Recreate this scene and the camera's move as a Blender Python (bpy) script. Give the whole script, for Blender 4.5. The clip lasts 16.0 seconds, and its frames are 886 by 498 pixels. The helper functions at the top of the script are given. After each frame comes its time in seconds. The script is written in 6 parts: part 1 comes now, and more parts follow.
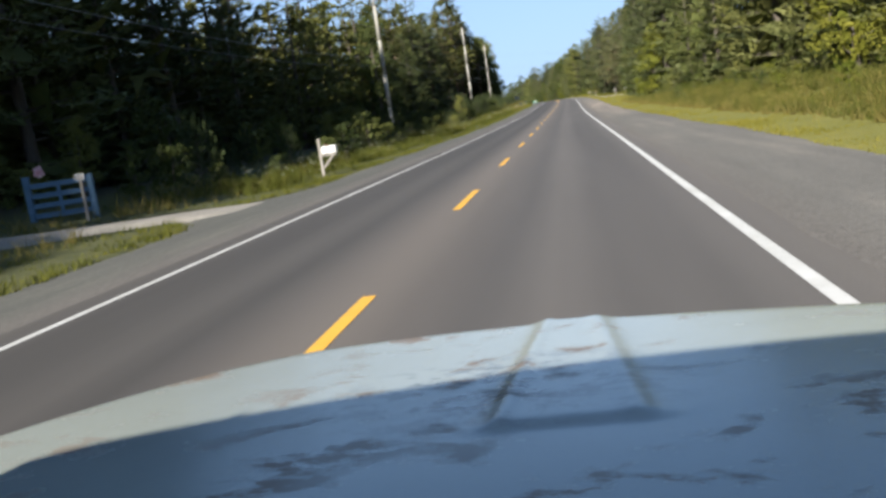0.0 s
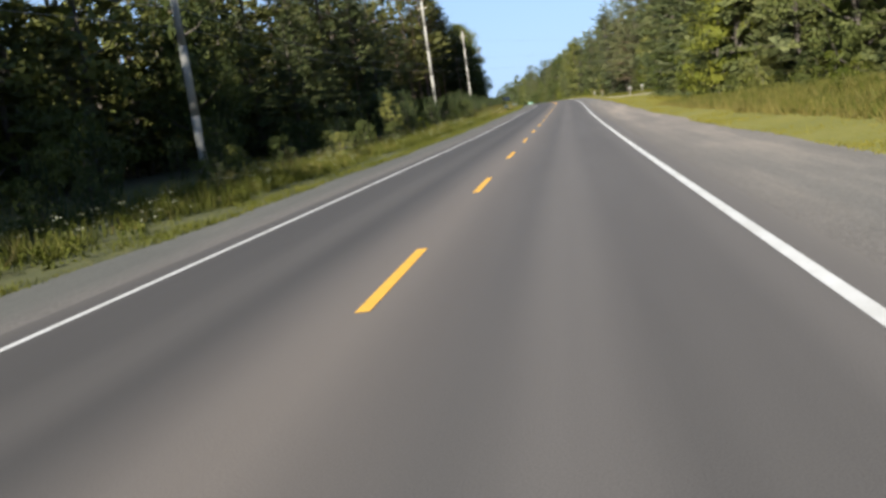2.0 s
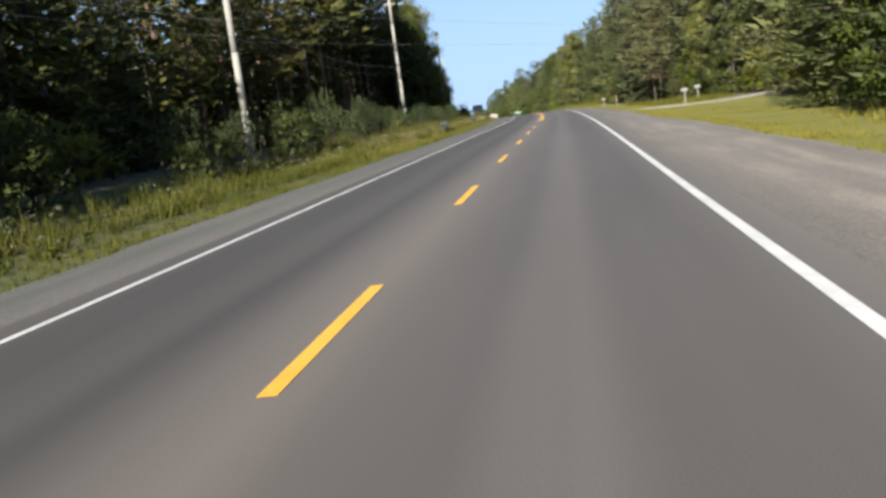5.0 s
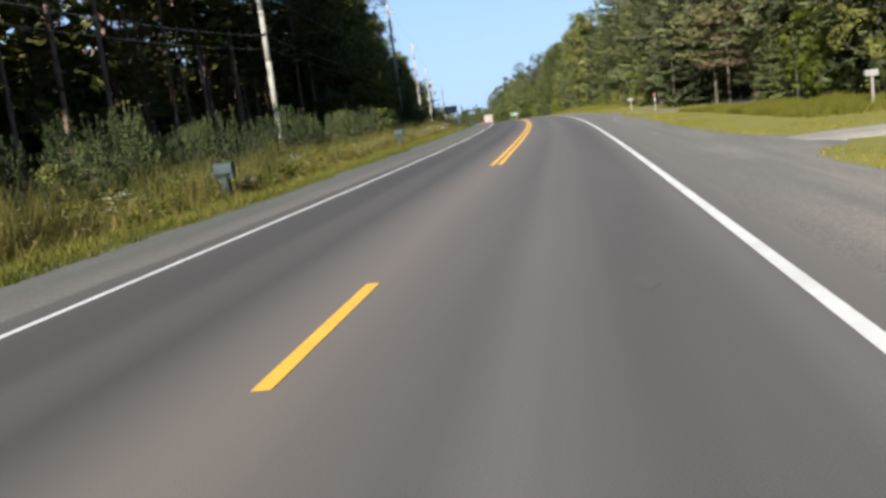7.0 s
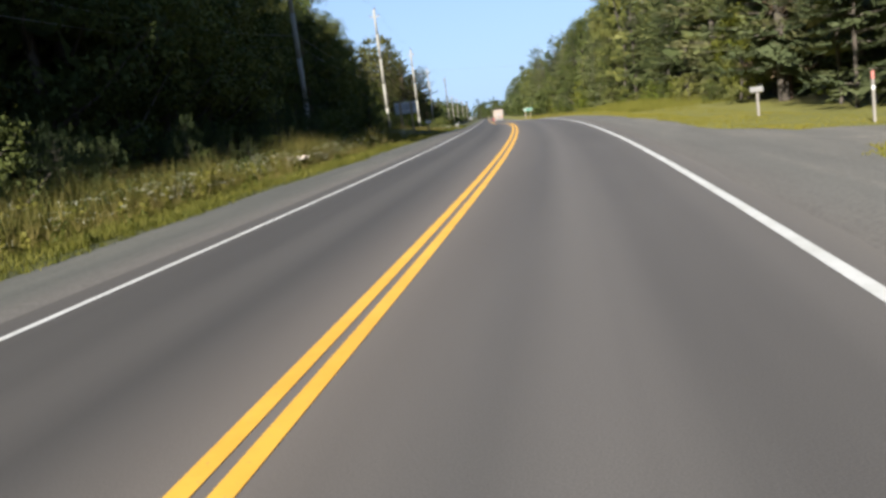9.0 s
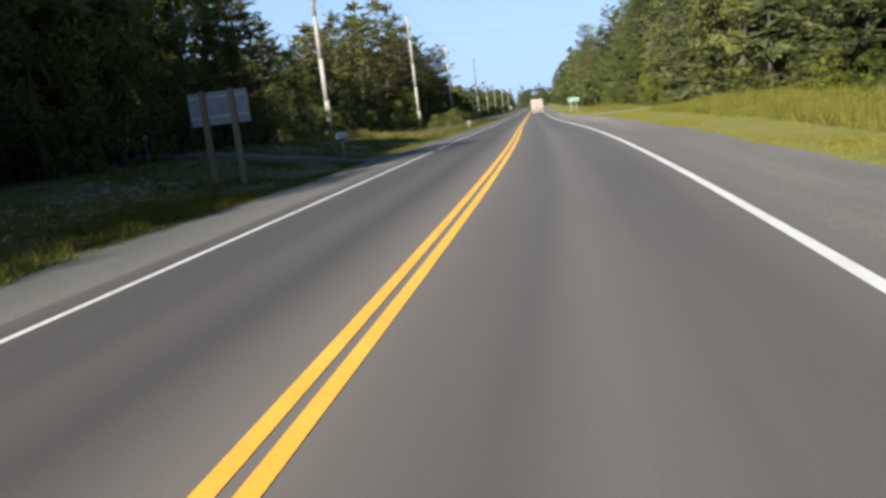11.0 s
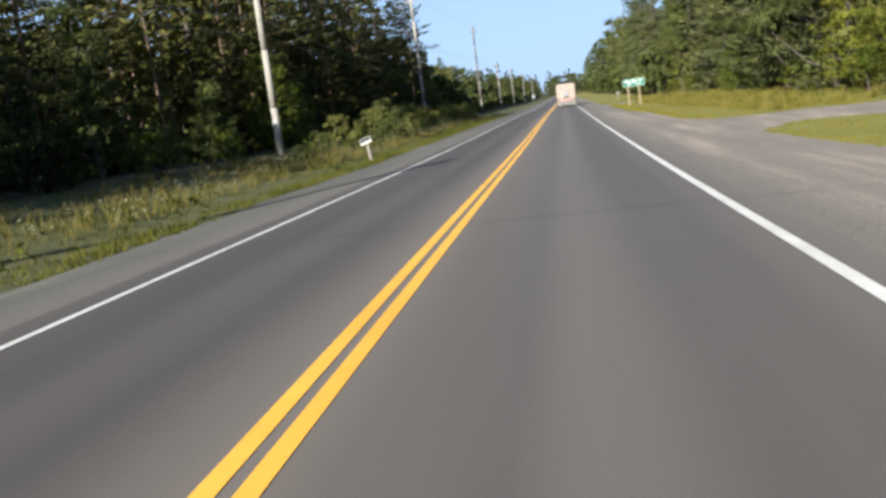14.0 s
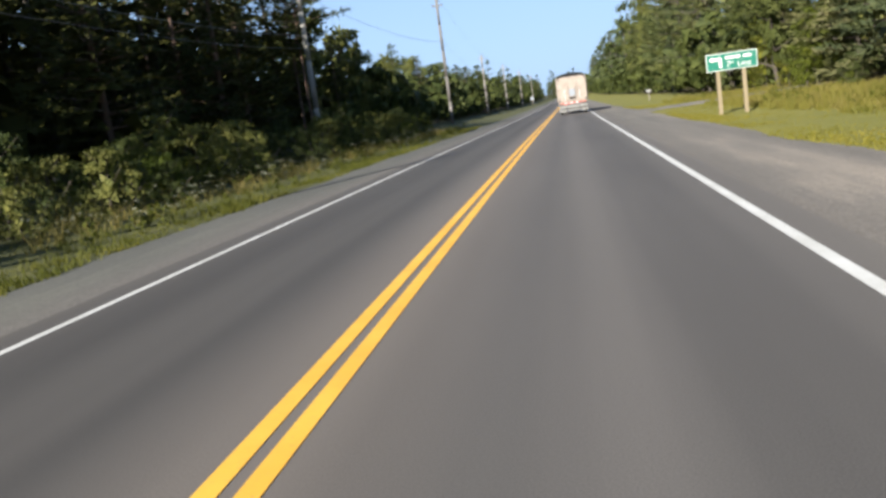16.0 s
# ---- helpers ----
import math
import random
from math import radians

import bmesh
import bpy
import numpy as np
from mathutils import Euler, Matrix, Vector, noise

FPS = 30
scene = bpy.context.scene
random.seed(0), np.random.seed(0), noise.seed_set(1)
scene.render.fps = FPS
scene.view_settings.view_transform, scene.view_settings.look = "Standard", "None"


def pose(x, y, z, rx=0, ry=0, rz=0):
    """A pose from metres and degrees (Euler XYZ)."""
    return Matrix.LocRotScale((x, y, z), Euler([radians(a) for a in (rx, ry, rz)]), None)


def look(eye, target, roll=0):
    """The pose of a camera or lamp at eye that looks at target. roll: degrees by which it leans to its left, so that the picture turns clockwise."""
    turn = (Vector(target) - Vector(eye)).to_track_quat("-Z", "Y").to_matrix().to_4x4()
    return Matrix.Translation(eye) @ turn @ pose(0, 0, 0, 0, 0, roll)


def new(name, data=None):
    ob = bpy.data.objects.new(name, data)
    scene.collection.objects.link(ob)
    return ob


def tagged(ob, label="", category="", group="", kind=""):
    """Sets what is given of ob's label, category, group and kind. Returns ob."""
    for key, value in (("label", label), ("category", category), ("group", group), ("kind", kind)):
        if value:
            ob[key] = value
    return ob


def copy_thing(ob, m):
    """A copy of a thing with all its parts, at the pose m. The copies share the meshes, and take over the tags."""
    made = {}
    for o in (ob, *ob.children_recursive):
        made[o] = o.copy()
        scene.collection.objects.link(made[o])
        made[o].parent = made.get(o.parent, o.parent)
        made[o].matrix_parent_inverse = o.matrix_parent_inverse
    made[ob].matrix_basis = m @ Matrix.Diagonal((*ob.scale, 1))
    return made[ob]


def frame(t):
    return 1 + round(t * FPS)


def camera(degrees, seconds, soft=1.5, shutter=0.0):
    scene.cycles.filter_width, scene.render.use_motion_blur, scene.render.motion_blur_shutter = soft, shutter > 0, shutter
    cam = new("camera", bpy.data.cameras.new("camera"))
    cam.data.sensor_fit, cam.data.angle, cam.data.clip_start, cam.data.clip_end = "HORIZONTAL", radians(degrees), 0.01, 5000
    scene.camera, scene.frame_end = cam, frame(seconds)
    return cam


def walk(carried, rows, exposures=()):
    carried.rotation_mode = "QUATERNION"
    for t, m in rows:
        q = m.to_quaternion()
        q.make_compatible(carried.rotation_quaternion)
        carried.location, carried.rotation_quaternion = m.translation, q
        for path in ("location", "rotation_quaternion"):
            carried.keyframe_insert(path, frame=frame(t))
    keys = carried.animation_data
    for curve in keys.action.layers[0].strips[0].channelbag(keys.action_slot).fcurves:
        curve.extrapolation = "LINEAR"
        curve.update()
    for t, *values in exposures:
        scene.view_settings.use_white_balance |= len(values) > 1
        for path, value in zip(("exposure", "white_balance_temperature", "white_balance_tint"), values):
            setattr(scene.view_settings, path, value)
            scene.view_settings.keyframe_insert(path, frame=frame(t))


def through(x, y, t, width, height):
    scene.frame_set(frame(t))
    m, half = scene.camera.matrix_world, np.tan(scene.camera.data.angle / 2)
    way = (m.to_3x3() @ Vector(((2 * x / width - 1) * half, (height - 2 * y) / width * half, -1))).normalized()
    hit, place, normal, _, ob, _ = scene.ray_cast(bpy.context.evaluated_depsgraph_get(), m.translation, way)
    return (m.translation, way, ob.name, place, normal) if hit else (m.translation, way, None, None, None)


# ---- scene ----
cam = camera(55.14, 16.0, soft=3.1)
PATH = [
    (0.0, pose(1.959, -4.772, 1.454, 81.210, 8.382, 8.323)),
    (0.5, pose(1.860, 5.854, 1.456, 81.232, 7.992, 8.363)),
    (1.0, pose(1.867, 16.504, 1.461, 81.214, 7.852, 8.358)),
    (1.5, pose(1.820, 27.180, 1.467, 81.281, 7.894, 8.346)),
    (2.0, pose(1.838, 37.862, 1.481, 81.247, 8.144, 8.269)),
    (2.5, pose(1.783, 48.621, 1.498, 81.282, 7.802, 8.243)),
    (3.0, pose(1.755, 59.432, 1.529, 81.281, 7.709, 8.254)),
    (3.5, pose(1.764, 70.255, 1.579, 81.376, 7.801, 8.185)),
    (4.0, pose(1.789, 81.063, 1.627, 81.447, 7.713, 8.099)),
    (4.5, pose(1.843, 91.975, 1.705, 81.578, 7.718, 8.047)),
    (5.0, pose(1.909, 102.891, 1.809, 81.700, 7.722, 7.979)),
    (5.5, pose(1.983, 113.821, 1.939, 81.821, 7.731, 7.931)),
    (6.0, pose(2.061, 124.774, 2.091, 81.847, 7.744, 7.917)),
    (6.5, pose(2.135, 136.002, 2.242, 81.770, 7.877, 8.208)),
    (7.0, pose(2.109, 147.808, 2.372, 81.614, 7.345, 8.342)),
    (7.5, pose(2.034, 159.543, 2.489, 81.770, 7.056, 8.638)),
    (8.0, pose(1.917, 171.233, 2.591, 81.503, 7.032, 8.898)),
    (8.5, pose(1.709, 182.923, 2.701, 81.256, 6.995, 9.197)),
    (9.0, pose(1.405, 194.595, 2.814, 81.292, 7.320, 9.842)),
    (9.5, pose(1.018, 206.154, 2.947, 81.198, 7.131, 10.562)),
    (10.0, pose(0.464, 217.697, 3.048, 81.081, 7.114, 11.392)),
    (10.5, pose(-0.282, 229.222, 3.126, 80.967, 7.092, 12.273)),
    (11.0, pose(-1.219, 240.724, 3.181, 80.822, 7.064, 13.096)),
    (11.5, pose(-2.424, 252.123, 3.182, 80.529, 7.077, 13.845)),
    (12.0, pose(-3.721, 263.419, 3.161, 80.532, 6.750, 14.490)),
    (12.5, pose(-5.124, 274.696, 3.102, 80.435, 6.532, 14.847)),
    (13.0, pose(-6.551, 285.969, 3.004, 80.473, 6.559, 14.989)),
    (13.5, pose(-7.959, 297.248, 2.878, 80.456, 7.121, 15.051)),
    (14.0, pose(-9.270, 308.550, 2.727, 80.350, 7.389, 15.038)),
    (14.5, pose(-10.716, 319.848, 2.579, 80.427, 7.575, 15.054)),
    (15.0, pose(-12.125, 331.188, 2.426, 80.604, 7.553, 15.115)),
    (15.5, pose(-13.525, 342.565, 2.316, 80.630, 7.576, 15.196)),
    (16.0, pose(-14.974, 353.956, 2.209, 80.610, 7.946, 15.310)),
]
walk(cam, PATH, [(0.0, 1.29, 6060.0, 10.0), (16.0, 1.29, 6060.0, 10.0)])

# ---- light ----
SUN_EL, SUN_AZ = radians(25), radians(12.5)      # height; angle from straight behind towards the left
sun_dir = Vector((-math.sin(SUN_AZ) * math.cos(SUN_EL), -math.cos(SUN_AZ) * math.cos(SUN_EL), math.sin(SUN_EL)))
world = bpy.data.worlds.new("sky")
scene.world = world
world.use_nodes = True
wn = world.node_tree.nodes
sky = wn.new("ShaderNodeTexSky")
sky.sky_type, sky.sun_disc = "NISHITA", False
sky.sun_elevation, sky.sun_rotation = SUN_EL, math.atan2(sun_dir.x, sun_dir.y)
sky.air_density, sky.dust_density, sky.ozone_density = 1.0, 0.6, 5.0
haze = wn.new("ShaderNodeMix")
haze.data_type = "RGBA"
haze.inputs[0].default_value, haze.inputs[7].default_value = 0.45, (5.0, 6.9, 9.6, 1)      # summer haze over a clear sky
world.node_tree.links.new(sky.outputs[0], haze.inputs[6])
height = wn.new("ShaderNodeSeparateXYZ")
world.node_tree.links.new(wn.new("ShaderNodeTexCoord").outputs["Generated"], height.inputs[0])
thin = wn.new("ShaderNodeMapRange")      # the haze thins out towards the zenith
thin.interpolation_type = "SMOOTHSTEP"
thin.inputs["From Max"].default_value, thin.inputs["To Min"].default_value, thin.inputs["To Max"].default_value = 0.45, 0.85, 0.12
world.node_tree.links.new(height.outputs[2], thin.inputs[0])
world.node_tree.links.new(thin.outputs[0], haze.inputs[0])
world.node_tree.links.new(haze.outputs[2], wn["Background"].inputs[0])
wn["Background"].inputs[1].default_value = 0.047
sun = new("sun", bpy.data.lights.new("sun", "SUN"))
sun.data.energy, sun.data.angle, sun.data.color = 5.0, radians(0.55), (1.0, 0.90, 0.75)
sun.matrix_world = look(sun_dir * 50, (0, 0, 0))

# ---- materials ----


def material(name, rough=0.8, metal=0.0):
    m = bpy.data.materials.new(name)
    m.use_nodes = True
    n = m.node_tree.nodes
    b = n["Principled BSDF"]
    b.inputs["Roughness"].default_value, b.inputs["Metallic"].default_value = rough, metal
    return m, n, m.node_tree.links, b


def ramp(n, stops):
    r = n.new("ShaderNodeValToRGB")
    while len(r.color_ramp.elements) < len(stops):
        r.color_ramp.elements.new(0.5)
    for e, (p, c) in zip(r.color_ramp.elements, stops):
        e.position, e.color = p, (*c, 1)
    return r


def noise_tex(n, l, scale, coord, detail=4.0, rough=0.6, stretch=None):
    t = n.new("ShaderNodeTexNoise")
    t.inputs["Scale"].default_value, t.inputs["Detail"].default_value, t.inputs["Roughness"].default_value = scale, detail, rough
    if stretch:
        mp = n.new("ShaderNodeMapping")
        mp.inputs["Scale"].default_value = stretch
        l.new(coord, mp.inputs["Vector"])
        coord = mp.outputs[0]
    l.new(coord, t.inputs["Vector"])
    return t


def mixed(n, l, a, b, fac, mode="MIX"):
    m = n.new("ShaderNodeMix")
    m.data_type, m.blend_type = "RGBA", mode
    for sock, v in ((m.inputs[0], fac), (m.inputs[6], a), (m.inputs[7], b)):
        if isinstance(v, (int, float)):
            sock.default_value = v
        elif isinstance(v, tuple):
            sock.default_value = (*v, 1)
        else:
            l.new(v, sock)
    return m.outputs[2]


def bump(n, l, b, height, strength=0.4, dist=0.02):
    k = n.new("ShaderNodeBump")
    k.inputs["Strength"].default_value, k.inputs["Distance"].default_value = strength, dist
    l.new(height, k.inputs["Height"])
    l.new(k.outputs[0], b.inputs["Normal"])


def worn(name, c1, c2, scale=6.0, rough=0.6, metal=0.0, bumps=0.15, stretch=None, fine=60.0):
    """A surface of two near colours in patches, with a fine grain."""
    m, n, l, b = material(name, rough, metal)
    co = n.new("ShaderNodeTexCoord").outputs["Object"]
    big = noise_tex(n, l, scale, co, 5, 0.65, stretch)
    small = noise_tex(n, l, fine, co, 3, 0.6, stretch)
    r = ramp(n, [(0.35, c1), (0.68, c2)])
    l.new(big.outputs[0], r.inputs[0])
    dark = mixed(n, l, r.outputs[0], tuple(v * 0.7 for v in c1), small.outputs[0])
    l.new(mixed(n, l, r.outputs[0], dark, 0.5), b.inputs["Base Color"])
    bump(n, l, b, small.outputs[0], bumps, 0.01)
    return m


def asphalt_material():
    m, n, l, b = material("asphalt", 0.82)
    uv = n.new("ShaderNodeUVMap").outputs[0]
    sep = n.new("ShaderNodeSeparateXYZ")
    l.new(uv, sep.inputs[0])
    big = noise_tex(n, l, 0.35, uv, 4, 0.6, (1.6, 0.12, 1))
    streak = noise_tex(n, l, 1.0, uv, 3, 0.5, (2.2, 0.015, 1))
    fine = noise_tex(n, l, 90.0, uv, 2, 0.7)
    r = ramp(n, [(0.3, (0.077, 0.071, 0.066)), (0.7, (0.105, 0.097, 0.089))])
    l.new(big.outputs[0], r.inputs[0])
    # polished, paler wheel tracks, about 1.7 m apart in each lane
    w = n.new("ShaderNodeMath")
    w.operation = "SINE"
    mul = n.new("ShaderNodeMath")
    mul.operation = "MULTIPLY_ADD"
    mul.inputs[1].default_value, mul.inputs[2].default_value = 2 * math.pi / 1.72, 1.57
    l.new(sep.outputs[0], mul.inputs[0])
    l.new(mul.outputs[0], w.inputs[0])
    ab = n.new("ShaderNodeMapRange")
    ab.inputs["From Min"].default_value, ab.inputs["From Max"].default_value = -0.2, 1.0
    ab.inputs["To Max"].default_value = 0.75
    l.new(w.outputs[0], ab.inputs[0])
    fac = n.new("ShaderNodeMath")
    fac.operation = "MULTIPLY"
    l.new(ab.outputs[0], fac.inputs[0])
    l.new(streak.outputs[0], fac.inputs[1])
    c = mixed(n, l, r.outputs[0], (0.160, 0.146, 0.132), fac.outputs[0])
    cr = n.new("ShaderNodeMath")
    cr.operation = "ABSOLUTE"
    l.new(sep.outputs[0], cr.inputs[0])
    cm = n.new("ShaderNodeMapRange")
    cm.inputs["From Min"].default_value, cm.inputs["From Max"].default_value = 1.1, 0.1
    cm.inputs["To Max"].default_value = 0.45
    l.new(cr.outputs[0], cm.inputs[0])
    c = mixed(n, l, c, (0.175, 0.148, 0.122), cm.outputs[0])
    ed = n.new("ShaderNodeMath")
    ed.operation = "ABSOLUTE"
    l.new(sep.outputs[0], ed.inputs[0])
    er = n.new("ShaderNodeMapRange")
    er.inputs["From Min"].default_value, er.inputs["From Max"].default_value, er.inputs["To Max"].default_value = 3.45, 3.9, 1.0
    l.new(ed.outputs[0], er.inputs[0])
    ef = n.new("ShaderNodeMath")
    ef.operation = "MULTIPLY"
    l.new(er.outputs[0], ef.inputs[0])
    l.new(big.outputs[0], ef.inputs[1])
    c = mixed(n, l, c, (0.185, 0.168, 0.145), ef.outputs[0])
    # the oncoming lane is darker over its whole width
    lane = n.new("ShaderNodeMapRange")
    lane.inputs["From Min"].default_value, lane.inputs["From Max"].default_value = -0.5, -1.2
    lane.inputs["To Max"].default_value = 0.9
    l.new(sep.outputs[0], lane.inputs[0])
    c = mixed(n, l, c, (0.58, 0.58, 0.58), lane.outputs[0], "MULTIPLY")
    speck = ramp(n, [(0.35, (0.65, 0.65, 0.65)), (0.65, (1.2, 1.2, 1.2))])
    l.new(fine.outputs[0], speck.inputs[0])
    l.new(mixed(n, l, c, speck.outputs[0], 0.6, "MULTIPLY"), b.inputs["Base Color"])
    bump(n, l, b, fine.outputs[0], 0.3, 0.005)
    return m


def gravel_material(name, c1, c2, c3, dusty=None):
    """Loose stone in three greys; dusty: a second set of three for the dry stretches along the road."""
    m, n, l, b = material(name, 0.95)
    uv = n.new("ShaderNodeUVMap").outputs[0]
    co = n.new("ShaderNodeTexCoord").outputs["Object"]
    big = noise_tex(n, l, 0.5, uv, 5, 0.65, (1.5, 0.3, 1))
    band = noise_tex(n, l, 1.0, uv, 4, 0.6, (1.6, 0.05, 1))
    vor = n.new("ShaderNodeTexVoronoi")
    vor.inputs["Scale"].default_value = 38.0
    l.new(co, vor.inputs["Vector"])
    r = ramp(n, [(0.33, c1), (0.52, c2), (0.66, c3)])
    mixn = mixed(n, l, big.outputs["Color"], band.outputs["Color"], 0.5)
    l.new(mixn, r.inputs[0])
    col = r.outputs[0]
    if dusty:
        r2 = ramp(n, list(zip((0.33, 0.50, 0.64), dusty)))
        l.new(mixn, r2.inputs[0])
        sp = n.new("ShaderNodeSeparateXYZ")
        l.new(uv, sp.inputs[0])
        along = ramp(n, [(0.0, (0.15, 0.15, 0.15)), (0.09, (0.15, 0.15, 0.15)), (0.14, (1, 1, 1)), (0.22, (1, 1, 1)), (0.34, (0, 0, 0)), (0.54, (0, 0, 0)), (0.62, (1, 1, 1)), (0.70, (1, 1, 1)), (0.80, (0.35, 0.35, 0.35))])
        dv = n.new("ShaderNodeMath")
        dv.operation = "DIVIDE"
        dv.inputs[1].default_value = 500.0
        l.new(sp.outputs[1], dv.inputs[0])
        l.new(dv.outputs[0], along.inputs[0])
        col = mixed(n, l, col, r2.outputs[0], along.outputs[0])
    # tar and dust mixed in beside the asphalt
    sx = n.new("ShaderNodeSeparateXYZ")
    l.new(uv, sx.inputs[0])
    off = n.new("ShaderNodeMath")
    off.operation = "ABSOLUTE"
    l.new(sx.outputs[0], off.inputs[0])
    wav = n.new("ShaderNodeMath")
    wav.operation = "MULTIPLY_ADD"
    wav.inputs[1].default_value = 0.9
    l.new(big.outputs[0], wav.inputs[0])
    l.new(off.outputs[0], wav.inputs[2])
    tarry = n.new("ShaderNodeMapRange")
    tarry.interpolation_type = "SMOOTHSTEP"
    tarry.inputs["From Min"].default_value, tarry.inputs["From Max"].default_value = 5.35, 4.15
    tarry.inputs["To Max"].default_value = 0.92
    l.new(wav.outputs[0], tarry.inputs[0])
    col = mixed(n, l, col, (0.128, 0.117, 0.104), tarry.outputs[0])
    st = ramp(n, [(0.1, (0.6, 0.6, 0.6)), (0.9, (1.25, 1.25, 1.25))])
    l.new(vor.outputs["Color"], st.inputs[0])
    l.new(mixed(n, l, col, st.outputs[0], 0.7, "MULTIPLY"), b.inputs["Base Color"])
    bump(n, l, b, vor.outputs["Distance"], 0.4, 0.012)
    return m


def paint_material(name, c1, c2):
    """Road paint, worn through to the asphalt in specks."""
    m, n, l, b = material(name, 0.7)
    co = n.new("ShaderNodeTexCoord").outputs["Object"]
    big = noise_tex(n, l, 1.2, co, 5, 0.7)
    fine = noise_tex(n, l, 35.0, co, 4, 0.75)
    r = ramp(n, [(0.35, c1), (0.65, c2)])
    l.new(big.outputs[0], r.inputs[0])
    wr = ramp(n, [(0.62, (0, 0, 0)), (0.74, (1, 1, 1))])
    l.new(fine.outputs[0], wr.inputs[0])
    l.new(mixed(n, l, r.outputs[0], (0.14, 0.13, 0.12), wr.outputs[0]), b.inputs["Base Color"])
    bump(n, l, b, fine.outputs[0], 0.3, 0.004)
    return m


def ground_material():
    m, n, l, b = material("verge_ground", 0.95)
    uv = n.new("ShaderNodeUVMap").outputs[0]
    co = n.new("ShaderNodeTexCoord").outputs["Object"]
    sep = n.new("ShaderNodeSeparateXYZ")
    l.new(uv, sep.inputs[0])
    big = noise_tex(n, l, 0.22, co, 5, 0.65)
    mid = noise_tex(n, l, 2.4, co, 5, 0.7)
    fine = noise_tex(n, l, 40.0, co, 3, 0.7)
    g = ramp(n, [(0.25, (0.100, 0.108, 0.014)), (0.5, (0.168, 0.164, 0.022)), (0.75, (0.250, 0.215, 0.040))])
    l.new(mixed(n, l, big.outputs["Color"], mid.outputs["Color"], 0.45), g.inputs[0])
    # left of the centre line the ground takes a darker set of greens
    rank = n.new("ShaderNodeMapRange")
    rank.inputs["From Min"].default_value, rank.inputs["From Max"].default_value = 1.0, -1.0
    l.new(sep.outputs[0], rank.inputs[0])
    left_green = ramp(n, [(0.3, (0.040, 0.048, 0.010)), (0.55, (0.075, 0.078, 0.016)), (0.8, (0.120, 0.105, 0.030))])
    l.new(mid.outputs[0], left_green.inputs[0])
    grassy = mixed(n, l, g.outputs[0], left_green.outputs[0], rank.outputs[0])
    # leaf litter under the trees
    lit = n.new("ShaderNodeMath")
    lit.operation = "ABSOLUTE"
    l.new(sep.outputs[0], lit.inputs[0])
    wob = n.new("ShaderNodeMath")
    wob.operation = "MULTIPLY_ADD"
    wob.inputs[1].default_value = 5.0
    l.new(mid.outputs[0], wob.inputs[0])
    l.new(lit.outputs[0], wob.inputs[2])
    mr = n.new("ShaderNodeMapRange")
    mr.inputs["From Min"].default_value, mr.inputs["From Max"].default_value = 17.5, 20.5
    l.new(wob.outputs[0], mr.inputs[0])
    floor_ = ramp(n, [(0.35, (0.052, 0.038, 0.022)), (0.65, (0.046, 0.052, 0.020))])
    l.new(big.outputs[0], floor_.inputs[0])
    c = mixed(n, l, grassy, floor_.outputs[0], mr.outputs[0])
    fr = ramp(n, [(0.3, (0.55, 0.55, 0.55)), (0.7, (1.3, 1.3, 1.3))])
    l.new(fine.outputs[0], fr.inputs[0])
    l.new(mixed(n, l, c, fr.outputs[0], 0.7, "MULTIPLY"), b.inputs["Base Color"])
    bump(n, l, b, mid.outputs[0], 0.7, 0.06)
    return m


def leaf_material(name, c1, c2, c3, through=0.35):
    m, n, l, b = material(name, 0.6)
    geo = n.new("ShaderNodeNewGeometry")
    info = n.new("ShaderNodeObjectInfo")
    co = n.new("ShaderNodeTexCoord").outputs["Object"]
    big = noise_tex(n, l, 0.55, co, 3, 0.6)
    r = ramp(n, [(0.15, c1), (0.5, c2), (0.9, c3)])
    mx = n.new("ShaderNodeMath")
    mx.operation = "MULTIPLY_ADD"
    mx.inputs[1].default_value = 0.22
    l.new(geo.outputs["Random Per Island"], mx.inputs[0])
    ad = n.new("ShaderNodeMath")
    ad.operation = "MULTIPLY_ADD"
    ad.inputs[1].default_value, ad.inputs[2].default_value = 0.95, -0.42
    l.new(big.outputs[0], ad.inputs[0])
    l.new(ad.outputs[0], mx.inputs[2])
    od = n.new("ShaderNodeMath")
    od.operation = "MULTIPLY_ADD"
    od.inputs[1].default_value = 0.66
    l.new(info.outputs["Random"], od.inputs[0])
    l.new(mx.outputs[0], od.inputs[2])
    l.new(od.outputs[0], r.inputs[0])
    l.new(r.outputs[0], b.inputs["Base Color"])
    b.inputs["Specular IOR Level"].default_value = 0.12
    tr = n.new("ShaderNodeBsdfTranslucent")
    l.new(mixed(n, l, r.outputs[0], (1.15, 1.25, 0.55), 1.0, "MULTIPLY"), tr.inputs[0])
    mix = n.new("ShaderNodeMixShader")
    mix.inputs[0].default_value = through
    l.new(b.outputs[0], mix.inputs[1])
    l.new(tr.outputs[0], mix.inputs[2])
    l.new(mix.outputs[0], n["Material Output"].inputs[0])
    return m


